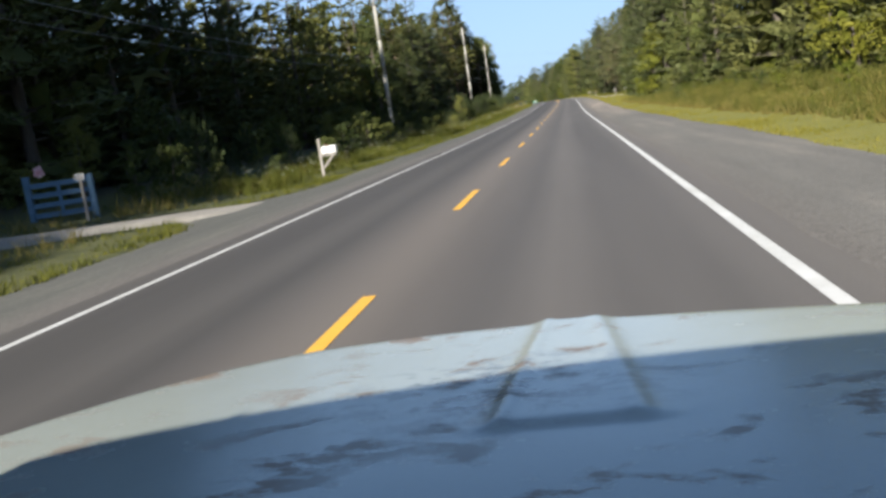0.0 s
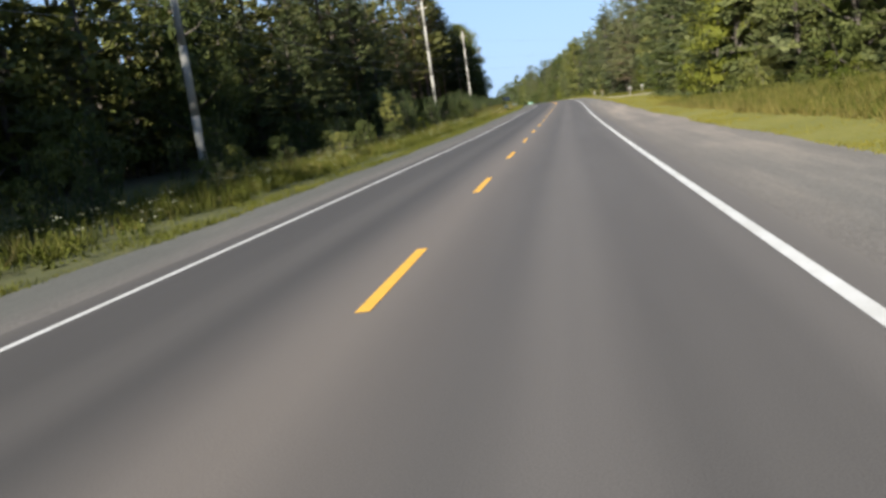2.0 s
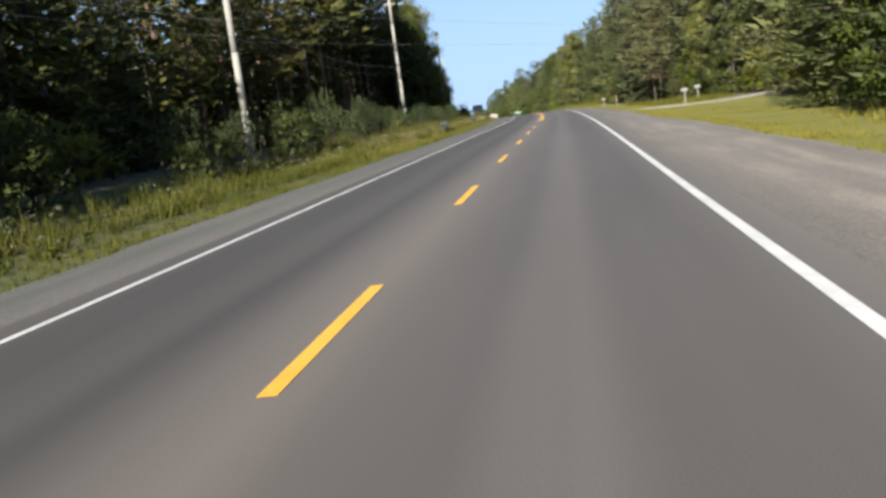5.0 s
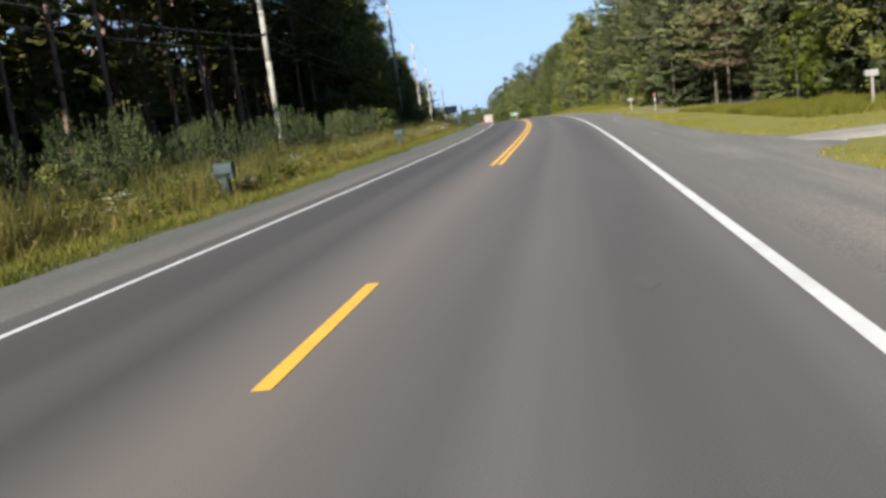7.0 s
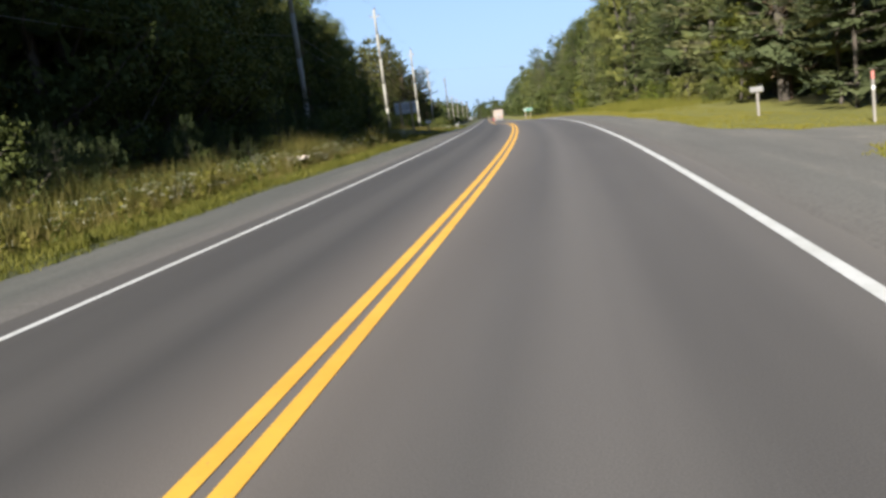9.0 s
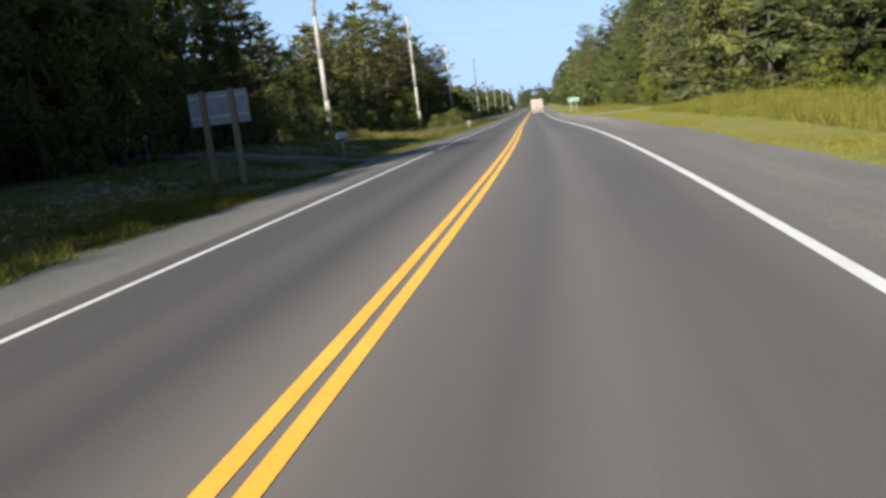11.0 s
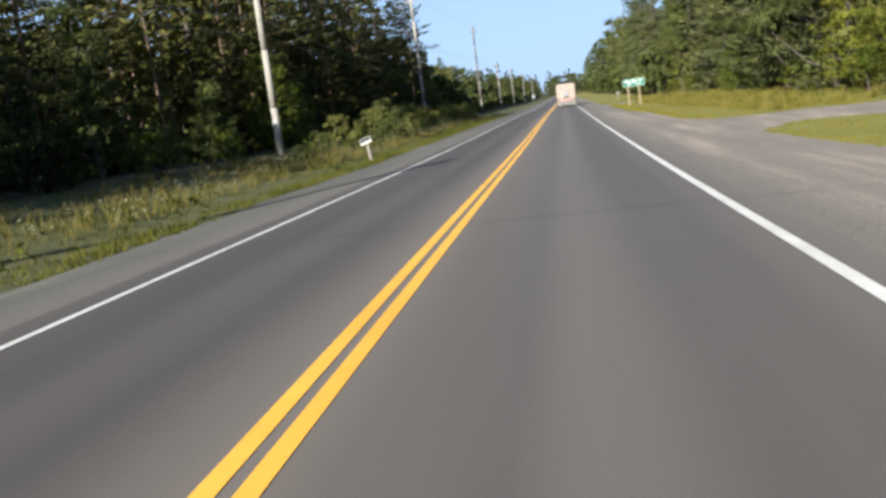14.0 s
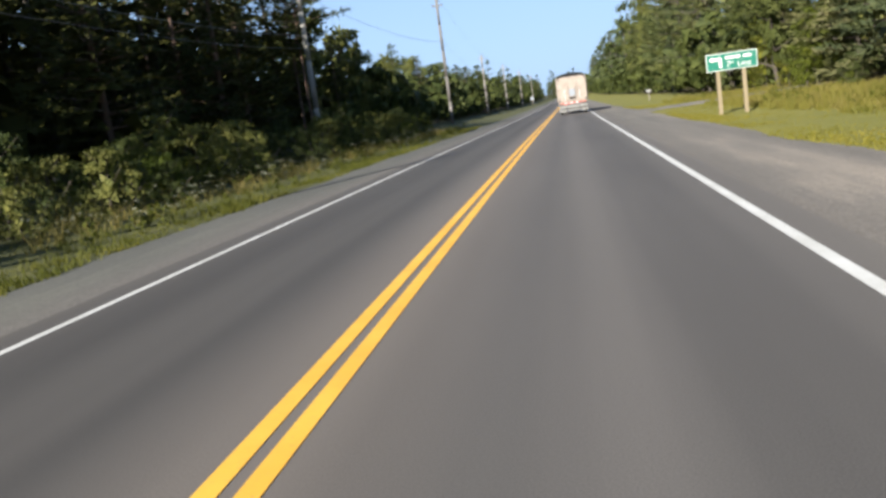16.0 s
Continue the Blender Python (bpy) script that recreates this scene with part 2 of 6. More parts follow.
ASPHALT = asphalt_material()
GRAVEL = gravel_material("gravel", (0.062, 0.063, 0.056), (0.092, 0.092, 0.080), (0.140, 0.135, 0.112))
RIGHT_GRAVEL = gravel_material("dusty_gravel", (0.098, 0.096, 0.086), (0.142, 0.137, 0.122), (0.215, 0.198, 0.168), ((0.140, 0.127, 0.112), (0.212, 0.187, 0.160), (0.37, 0.312, 0.25)))
DRIVE = gravel_material("drive_gravel", (0.19, 0.178, 0.15), (0.27, 0.25, 0.215), (0.34, 0.315, 0.27))
WHITE_LINE = paint_material("white_road_paint", (0.52, 0.52, 0.49), (0.64, 0.64, 0.62))
YELLOW_LINE = paint_material("yellow_road_paint", (0.70, 0.36, 0.035), (0.78, 0.44, 0.05))
GROUND = ground_material()
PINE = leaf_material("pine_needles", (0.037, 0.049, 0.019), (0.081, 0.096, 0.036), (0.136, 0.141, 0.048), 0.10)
# the shade of the left woods is put into this darker needle colour
SHADED_PINE = leaf_material("shaded_pine_needles", (0.019, 0.025, 0.008), (0.046, 0.053, 0.015), (0.098, 0.093, 0.026), 0.08)
DULL_PINE = leaf_material("dull_pine_needles", (0.058, 0.073, 0.034), (0.104, 0.115, 0.050), (0.145, 0.138, 0.062), 0.12)
LEAF = leaf_material("broad_leaves", (0.035, 0.047, 0.014), (0.082, 0.096, 0.026), (0.155, 0.152, 0.042), 0.18)
BRIGHT_LEAF = leaf_material("young_leaves", (0.052, 0.073, 0.010), (0.104, 0.122, 0.016), (0.182, 0.178, 0.028), 0.25)
YOUNG_PINE = leaf_material("young_pine_needles", (0.023, 0.034, 0.014), (0.048, 0.063, 0.025), (0.092, 0.106, 0.042), 0.12)
GRASS = leaf_material("grass_blades", (0.036, 0.046, 0.009), (0.078, 0.086, 0.014), (0.150, 0.140, 0.030), 0.3)
YELLOW_GRASS = leaf_material("yellowing_grass_blades", (0.075, 0.078, 0.011), (0.150, 0.142, 0.021), (0.235, 0.200, 0.042), 0.3)
GOLD_WEED = leaf_material("goldenrod_leaves", (0.056, 0.064, 0.012), (0.112, 0.116, 0.020), (0.190, 0.168, 0.036), 0.3)
DRY_GRASS = leaf_material("dry_grass_blades", (0.070, 0.068, 0.018), (0.140, 0.120, 0.034), (0.235, 0.190, 0.070), 0.3)
TAN_GRASS = leaf_material("tan_grass_blades", (0.110, 0.098, 0.028), (0.190, 0.160, 0.046), (0.280, 0.220, 0.080), 0.3)
FLOWER = leaf_material("pale_flower_heads", (0.34, 0.35, 0.26), (0.48, 0.48, 0.39), (0.60, 0.59, 0.51), 0.3)
BROWN_NEEDLES = leaf_material("dead_pine_needles", (0.075, 0.056, 0.036), (0.135, 0.096, 0.062), (0.205, 0.148, 0.098), 0.1)
BARK = worn("grey_bark", (0.060, 0.050, 0.040), (0.115, 0.098, 0.080), 3.0, 0.95, 0, 0.8, (1, 1, 0.25), 18.0)
RED_BARK = worn("red_pine_bark", (0.115, 0.076, 0.056), (0.22, 0.148, 0.110), 3.0, 0.95, 0, 0.8, (1, 1, 0.25), 18.0)
POLE_WOOD = worn("weathered_pole_wood", (0.29, 0.28, 0.245), (0.37, 0.355, 0.31), 2.0, 0.9, 0, 0.5, (1, 1, 0.08), 40.0)
POST_WOOD = worn("sawn_post_wood", (0.20, 0.162, 0.098), (0.28, 0.23, 0.145), 2.5, 0.85, 0, 0.4, (1, 1, 0.1), 40.0)
GREY_WOOD = worn("grey_post_wood", (0.20, 0.185, 0.165), (0.30, 0.28, 0.255), 2.5, 0.9, 0, 0.4, (1, 1, 0.1), 40.0)
WHITE_METAL = worn("white_enamel", (0.50, 0.50, 0.485), (0.60, 0.60, 0.585), 5.0, 0.45, 0, 0.05)
GREY_METAL = worn("dulled_grey_enamel", (0.18, 0.18, 0.172), (0.26, 0.26, 0.25), 5.0, 0.6, 0, 0.05)
FADED_RED = worn("faded_red_paint", (0.38, 0.13, 0.11), (0.48, 0.20, 0.17), 6.0, 0.7)
DARK_GREEN_METAL = worn("dark_green_enamel", (0.012, 0.026, 0.027), (0.020, 0.038, 0.040), 6.0, 0.7, 0, 0.08)
BLUE_RAIL = worn("faded_blue_paint", (0.075, 0.15, 0.23), (0.13, 0.22, 0.32), 5.0, 0.7, 0, 0.2)
RED_PAINT = worn("red_paint", (0.50, 0.05, 0.04), (0.62, 0.09, 0.06), 6.0, 0.5)
BLACK_RUBBER = worn("black_rubber", (0.018, 0.018, 0.018), (0.035, 0.034, 0.033), 10.0, 0.85)
DARK_METAL = worn("dark_steel", (0.05, 0.05, 0.052), (0.10, 0.10, 0.10), 8.0, 0.5, 0.6)
BRIGHT_METAL = worn("dull_aluminium", (0.42, 0.42, 0.42), (0.58, 0.58, 0.57), 6.0, 0.45, 0.6)
GREEN_SIGN = worn("green_sign_sheet", (0.0, 0.130, 0.088), (0.0, 0.160, 0.105), 4.0, 0.5, 0, 0.02)
SIGN_WHITE = worn("white_sign_sheet", (0.58, 0.59, 0.58), (0.64, 0.64, 0.63), 4.0, 0.5, 0, 0.02)
# bare metal, darkened and blued for the shade at the big sign
SIGN_BACK = worn("bare_sign_back", (0.24, 0.27, 0.31), (0.33, 0.36, 0.40), 3.0, 0.4, 0.3, 0.05)
CREAM_METAL = worn("dusty_cream_steel", (0.26, 0.215, 0.180), (0.38, 0.33, 0.285), 2.0, 0.6, 0.1, 0.1)
TARP = worn("black_tarpaulin", (0.015, 0.015, 0.017), (0.035, 0.035, 0.038), 3.0, 0.7)
LENS_RED = worn("red_lamp_lens", (0.45, 0.03, 0.02), (0.55, 0.05, 0.03), 6.0, 0.25)
WIRE = worn("aged_cable", (0.16, 0.16, 0.16), (0.24, 0.24, 0.235), 6.0, 0.7)
GLASS_DARK = worn("dark_window_glass", (0.02, 0.025, 0.03), (0.03, 0.035, 0.04), 3.0, 0.08)
CERAMIC = worn("brown_glazed_ceramic", (0.10, 0.05, 0.03), (0.16, 0.08, 0.05), 8.0, 0.25)

# ---- line of the road ----
BEND_S = np.arange(-20, 441, 20.0)
BEND_K = [-0.00015, -0.00014, 0.00013, 0.00008, -0.00018, -0.00005, -0.00008, -0.00002, 0.00019, 0.00032, 0.00060, 0.00118, 0.00148, 0.00133, 0.00113, 0.00067, -0.00017, -0.00038, 0.00014, -0.00007, -0.00009, -0.00003, -0.00006, 0.00003]      # curvature, left positive, 1/m
RISE_S = np.arange(-20, 701, 40.0)
RISE_Z = [0.00, -0.00, 0.05, 0.28, 0.86, 1.21, 1.65, 1.80, 1.41, 0.84, 0.59, 0.27, 0.00, -0.19, -0.36, -0.53, -0.69, -0.84, -1.00]
_ss = np.arange(-20, 700, 2.0)
_k = np.interp(_ss, BEND_S, BEND_K)
_k[_ss > 440] = 0
_th = np.concatenate([[0], np.cumsum(_k[1:] + _k[:-1])])
_th -= np.interp(0, _ss, _th)
_x = np.concatenate([[0], np.cumsum(-np.sin(_th[1:]) - np.sin(_th[:-1]))])
_y = np.concatenate([[0], np.cumsum(np.cos(_th[1:]) + np.cos(_th[:-1]))])
_x, _y = _x - np.interp(0, _ss, _x), _y - np.interp(0, _ss, _y)
_z = np.convolve(np.pad(np.interp(_ss, RISE_S, RISE_Z), 10, mode="edge"), np.ones(21) / 21, "valid")


def heading(s):
    return np.interp(s, _ss, _th)


def place(s, l, dz=0.0):
    """World points at s metres along the road, l metres to the right of its centre line, dz over it."""
    s, l = np.asarray(s, float), np.asarray(l, float)
    c = np.clip(s, _ss[0], _ss[-1])
    h = np.interp(c, _ss, _th)
    over = s - c
    x = np.interp(c, _ss, _x) + np.cos(h) * l - np.sin(h) * over
    y = np.interp(c, _ss, _y) + np.sin(h) * l + np.cos(h) * over
    return np.stack(np.broadcast_arrays(x, y, np.interp(c, _ss, _z) + dz), -1)


def verge(l, s=0.0):
    """Height of the ground over the road's surface, l metres from the centre line at s metres along it."""
    h = np.interp(l, [-200, -40, -19, -14, -10, -7, -5.8, -3.9, 0, 3.9, 6.3, 8, 11, 15, 19, 40, 200],
                  [0.6, 0.6, 0.5, 0.3, 0.02, -0.10, -0.08, -0.02, 0, -0.02, -0.08, -0.14, -0.10, -0.05, 0.1, 0.5, 0.5])
    bank = np.interp(s, [-50, 20, 65, 105, 130, 180, 210, 240, 275, 300, 340, 390, 450], [0.35, 0.45, 0.6, -0.3, -0.5, -0.25, -0.6, -0.6, 0.25, 0.45, -0.15, 0.0, 0.0])
    left = np.interp(s, [225, 250, 262, 285, 308, 322, 345], [0, 0.35, 0.45, 0.75, 0.75, 0.35, 0])
    l = np.asarray(l, float)
    return h + bank * np.clip((l - 7.0) / 6.0, 0, 1) + left * np.clip((-l - 7.0) / 6.0, 0, 1)


def spot(s, l, turn=0.0, dz=0.0, scale=1.0):
    """The pose of a thing that stands on the ground there, turned from facing along the road."""
    p = place(s, l, float(verge(l, s)) + dz)
    return Matrix.Translation(Vector(p)) @ Matrix.Rotation(float(heading(s)) + radians(turn), 4, "Z") @ Matrix.Scale(scale, 4)


# ---- mesh helpers ----


def sheet(name, verts, faces, mat, parent=None, uv=None, smooth=False, index=None):
    """A mesh object from arrays of corners and of triangles or quads."""
    verts, faces = np.asarray(verts, np.float32).reshape(-1, 3), np.asarray(faces, np.int32)
    me = bpy.data.meshes.new(name)
    k = faces.shape[1]
    me.vertices.add(len(verts))
    me.vertices.foreach_set("co", verts.ravel())
    me.loops.add(faces.size)
    me.loops.foreach_set("vertex_index", faces.ravel())
    me.polygons.add(len(faces))
    me.polygons.foreach_set("loop_start", np.arange(0, faces.size, k, dtype=np.int32))
    for m in (mat if isinstance(mat, (list, tuple)) else [mat]):
        me.materials.append(m)
    if index is not None:
        me.polygons.foreach_set("material_index", np.asarray(index, np.int32))
    if smooth:
        me.polygons.foreach_set("use_smooth", np.ones(len(faces), bool))
    if uv is not None:
        me.uv_layers.new(name="UVMap").data.foreach_set("uv", np.asarray(uv, np.float32)[faces.ravel()].ravel())
    me.update(calc_edges=True)
    me.validate()
    ob = new(name, me)
    ob.parent = parent
    return ob


def grid(rows_, cols):
    i = np.arange(rows_ * cols).reshape(rows_, cols)
    return np.stack([i[:-1, :-1], i[:-1, 1:], i[1:, 1:], i[1:, :-1]], -1).reshape(-1, 4)


def part(name, bm, mat, parent=None, label="", smooth=False):
    """Links a bmesh as one mesh object under a thing or a part."""
    me = bpy.data.meshes.new(name)
    bm.normal_update()
    bm.to_mesh(me)
    bm.free()
    me.materials.append(mat)
    if smooth:
        me.polygons.foreach_set("use_smooth", np.ones(len(me.polygons), bool))
    ob = new(name, me)
    ob.parent = parent
    return tagged(ob, label)


def box(bm, x0, x1, y0, y1, z0, z1, bevel=0.0, m=None):
    r = bmesh.ops.create_cube(bm, size=1.0)
    vs = r["verts"]
    for v in vs:
        v.co = Vector(((x0 + x1) / 2 + v.co.x * (x1 - x0), (y0 + y1) / 2 + v.co.y * (y1 - y0), (z0 + z1) / 2 + v.co.z * (z1 - z0)))
    if bevel:
        es = list({e for v in vs for e in v.link_edges})
        out = bmesh.ops.bevel(bm, geom=es, offset=bevel, segments=2, profile=0.5, affect="EDGES")
        vs = list({v for f in out["faces"] for v in f.verts} | {v for v in vs if v.is_valid})
    if m is not None:
        bmesh.ops.transform(bm, matrix=m, verts=vs)
    return bm


def tube(bm, a, b, r0, r1=None, seg=10):
    a, b = Vector(a), Vector(b)
    d = b - a
    m = Matrix.Translation((a + b) / 2) @ d.to_track_quat("Z", "Y").to_matrix().to_4x4()
    bmesh.ops.create_cone(bm, cap_ends=True, segments=seg, radius1=r0, radius2=r0 if r1 is None else r1, depth=d.length, matrix=m)
    return bm


def boxed(name, dims, mat, parent=None, bevel=0.0, label="", m=None):
    return part(name, box(bmesh.new(), *dims, bevel=bevel, m=m), mat, parent, label)


def tubed(name, a, b, r0, mat, parent=None, r1=None, seg=10, label=""):
    return part(name, tube(bmesh.new(), a, b, r0, r1, seg), mat, parent, label, smooth=False)


# ---- road, shoulders, ground ----
rng = np.random.default_rng(5)
S_ALL = np.concatenate([[-1500, -400, -200, -100], np.arange(-60, 500, 1.5), np.arange(500, 900, 8.0), [1000, 1600, 2500]])


def strip(name, l0, l1, s0, s1, mat, dz, step=2.0, cols=2, parent=None):
    ss = np.arange(s0, s1 + 1e-6, step)
    if ss[-1] < s1 - 1e-3:
        ss = np.append(ss, s1)
    ll = np.linspace(l0, l1, cols)
    S, Lm = np.meshgrid(ss, ll, indexing="ij")
    return sheet(name, place(S, Lm, dz), grid(len(ss), cols), mat, parent, np.stack([Lm, S], -1).reshape(-1, 2))


road = tagged(strip("road", -3.78, 3.90, -200, 900, ASPHALT, 0.0, 2.0, 9), "grey asphalt two-lane road with paler wheel tracks", "road", kind="structure")
for l0, l1 in ((-3.325, -3.225), (3.405, 3.53)):
    tagged(strip("edge_line", l0, l1, -200, 900, WHITE_LINE, 0.005, 2.0, 2, road), "worn white edge line")
for k in range(-4, 18):
    strip("dash", -0.035, 0.095, -0.61 + 9 * k, 2.39 + 9 * k, YELLOW_LINE, 0.005, 1.5, 2, road)
for l0, l1 in ((-0.140, -0.014), (0.068, 0.194)):
    tagged(strip("centre_line", l0, l1, 170.1, 900, YELLOW_LINE, 0.005, 2.0, 2, road), "solid yellow centre line")

DRIVES = [(15.5, -1, 1.2), (277.0, -1, 0.9), (168.0, 1, 1.3), (214.0, 1, 2.4), (341.0, 1, 4.2), (413.0, 1, 2.4)]   # where, which side, half width
SKEW = {15.5: -0.85, 168.0: 0.35, 341.0: -0.10}      # how far a drive runs along the road for each metre away from it


# old tar over cracks in the driving lane, and a dark patch
TAR = worn("old_tar", (0.078, 0.073, 0.068), (0.098, 0.091, 0.084), 3.0, 0.85, 0, 0.2)
for s0, s1, l0, drift, wide in ((142.4, 146.2, 1.28, 0.008, 0.016), (143.0, 144.6, 1.35, -0.03, 0.012)):
    ss = np.arange(s0, s1, 0.25)
    mid = l0 + drift * (ss - s0) + 0.02 * np.sin(ss * 2.3) + 0.008 * np.sin(ss * 7.3)
    w = wide * (0.6 + 0.5 * np.abs(np.sin(ss * 1.7)))
    Lm = np.stack([mid - w, mid + w], 1)
    S = np.broadcast_to(ss[:, None], Lm.shape)
    tagged(sheet("tar_seam", place(S, Lm, 0.004), grid(*Lm.shape), TAR, road), "thin dark tar seam")
th_ = np.linspace(0, 2 * math.pi, 15)[:-1]
for at, side_l, size in ((154.4, 2.44, 1.0), (328.0, 2.46, 0.6)):
    Sp, Lp = at + 0.30 * size * np.sin(th_) * (1 + 0.2 * np.sin(3 * th_)), side_l + 0.10 * size * np.cos(th_) * (1 + 0.2 * np.cos(2 * th_))
    tagged(sheet("tar_patch", place(Sp, Lp, 0.004), [list(range(14))], TAR, road), "small dark tar patch")


def edge(s, side):
    """How far the gravel reaches from the centre line."""
    base = np.interp(s, [-40, 10, 35, 60, 95, 165, 190, 215, 260, 290, 320, 370, 400], [6.1, 6.1, 6.1, 5.8, 5.9, 5.9, 6.2, 6.4, 5.9, 5.8, 5.9, 6.1, 6.3]) if side < 0 else \
        np.interp(s, [-40, 20, 60, 96, 130, 150, 185, 212, 262, 280, 300, 322, 360, 375, 400, 480], [6.8, 6.8, 6.7, 6.8, 6.9, 6.4, 6.4, 6.3, 6.0, 6.3, 6.9, 7.3, 7.0, 6.4, 6.5, 6.5])
    out = base + 0.10 * np.sin(s * 0.33 + side) + 0.06 * np.sin(s * 0.83 + 2 * side) + 0.03 * np.sin(s * 1.9)
    for at, sd, half in DRIVES:
        if sd == side:
            out = out + 1.5 * np.exp(-(np.maximum(np.abs(s - at) - half, 0) / 1.8) ** 2)
    return out


for side, name in ((-1, "shoulder_left"), (1, "shoulder_right")):
    f = np.linspace(0, 1, 8)
    e = edge(S_ALL, side)[:, None] + 0.15
    inner = ((3.62 if side < 0 else 3.64) + 0.05 * np.sin(S_ALL * 1.3 + side) + 0.04 * np.sin(S_ALL * 3.7))[:, None]
    Lm = side * (inner + f * (e - inner))
    S = np.broadcast_to(S_ALL[:, None], Lm.shape)
    dz = verge(Lm, S) + 0.030 - 0.05 * (f == 1) - 0.022 * (f == 0)
    tagged(sheet(name, place(S, Lm, dz), grid(*Lm.shape)[:, ::side], GRAVEL if side < 0 else RIGHT_GRAVEL, None, np.stack([Lm, S], -1).reshape(-1, 2)),
           "grey gravel road shoulder with dusty tyre tracks", "road shoulder", kind="structure")

LEFT = np.array([1500, 400, 120, 60, 40, 28, 20, 16, 13, 10, 8, 6, 4.5, 3, 2, 1.2, 0.6, 0.25, 0.0, -0.3])
eL, eR = edge(S_ALL, -1), edge(S_ALL, 1)
cols = [(-(eL + o)) for o in LEFT] + [np.zeros_like(S_ALL)] + [eR + o for o in LEFT[::-1]]
Lm = np.stack(cols, 1)
S = np.broadcast_to(S_ALL[:, None], Lm.shape)
inside = np.zeros(Lm.shape[1], bool)
inside[len(LEFT) - 1:len(LEFT) + 2] = True
hill = np.array([[noise.noise(Vector((a * 0.35, b * 0.35, 0))) for b in row] for a, row in zip(S_ALL, np.clip(Lm, -60, 60))])
dz = verge(Lm, S) + np.where(inside, -0.10, 0.03 + 0.05 * hill)
dz[:, len(LEFT)] = -0.3
P = place(S, Lm, dz)
P[:, 0] = P[:, 1] - [1200 * math.cos(0.06), 1200 * math.sin(0.06), 0]      # the outermost land runs out straight
P[:, -1] = P[:, -2] + [1200 * math.cos(0.06), 1200 * math.sin(0.06), 0]
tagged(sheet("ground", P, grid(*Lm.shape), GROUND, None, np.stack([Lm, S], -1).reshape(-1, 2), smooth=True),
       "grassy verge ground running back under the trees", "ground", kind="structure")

for at, sd, half in DRIVES:
    ll = np.linspace(6.2 if sd < 0 else 6.9, 24.0, 26)
    ww = np.linspace(-1, 1, 9)
    W = half * (1 + 0.10 * np.sin(ll * 1.7 + at))[:, None] + (0.5 if sd < 0 else 0.3) * np.exp(-((ll - 4.8) / 1.6) ** 2)[:, None]
    skew = SKEW.get(at, 0.0)
    S = at + W * ww + skew * (ll[:, None] - 7) + 0.06 * np.sin(ll[:, None] * 4 + ww * 9)
    Lm = np.broadcast_to(sd * ll[:, None], S.shape)
    dz = verge(Lm, S) - 0.02 + 0.15 * (1 - ww[None, :] ** 8) * np.clip((ll[:, None] - (6.2 if sd < 0 else 6.9)) / 1.5 + 0.25, 0, 1)
    tagged(sheet("driveway", place(S, Lm, dz), grid(*S.shape)[:, ::-sd], GRAVEL if at == 277.0 else DRIVE if half < 2.3 else RIGHT_GRAVEL, None, np.stack([Lm, S], -1).reshape(-1, 2), smooth=True),
           "pale gravel driveway leading off the shoulder" if half < 3 else "wide grey gravel side road entrance", "driveway", kind="structure")

# ---- trees ----


def ring(p0, p1, r0, r1, n=6):
    """Corners and quads of one tapered piece of stem."""
    p0, p1 = np.asarray(p0, float), np.asarray(p1, float)
    d = p1 - p0
    d = d / (np.linalg.norm(d) + 1e-9)
    a = np.cross(d, [0.3, 0.5, 0.81] if abs(d[2]) < 0.7 else [1, 0, 0.1])
    a /= np.linalg.norm(a)
    b = np.cross(d, a)
    t = np.arange(n) * 2 * math.pi / n
    o = np.cos(t)[:, None] * a + np.sin(t)[:, None] * b
    v = np.concatenate([p0 + o * r0, p1 + o * r1])
    i = np.arange(n)
    j = (i + 1) % n
    return v, np.stack([i, j, j + n, i + n], 1)


def stems(segs, n=6):
    V, F, k = [], [], 0
    for p0, p1, r0, r1 in segs:
        v, f = ring(p0, p1, r0, r1, n if r0 > 0.05 else 4)
        V.append(v), F.append(f + k)
        k += len(v)
    return np.concatenate(V), np.concatenate(F)


def blades(centres, dirs, length, width, rg, facing=None):
    """One narrow triangle for each centre, along its direction; facing: the way its flat side looks, at random without it."""
    n = len(centres)
    d = dirs / (np.linalg.norm(dirs, axis=1, keepdims=True) + 1e-9)
    side = np.cross(d, rg.normal(size=(n, 3)) if facing is None else facing)
    side /= np.linalg.norm(side, axis=1, keepdims=True) + 1e-9
    L_ = (length * rg.uniform(0.7, 1.3, n))[:, None]
    w = (width * rg.uniform(0.7, 1.3, n))[:, None] / 2
    V = np.stack([centres - side * w, centres + side * w, centres + d * L_], 1).reshape(-1, 3)
    return V, np.arange(3 * n).reshape(-1, 3)


def leaves(centres, size, rg, up=0.4, facing=None):
    """A small triangle at each centre; facing: the way its flat side looks, at random without it."""
    n = len(centres)
    nrm = rg.normal(size=(n, 3)) + [0, 0, up] if facing is None else facing
    nrm = nrm / (np.linalg.norm(nrm, axis=1, keepdims=True) + 1e-9)
    a = np.cross(nrm, rg.normal(size=(n, 3)))
    a /= np.linalg.norm(a, axis=1, keepdims=True) + 1e-9
    b = np.cross(nrm, a)
    s = (np.asarray(size) * rg.uniform(0.6, 1.35, n))[:, None]
    V = np.stack([centres - a * s * 0.55 + b * s * 0.1, centres + a * s * 0.1 + b * s * 0.42, centres + a * s * 0.45 - b * s * 0.36], 1).reshape(-1, 3)
    return V, np.arange(3 * n).reshape(-1, 3)


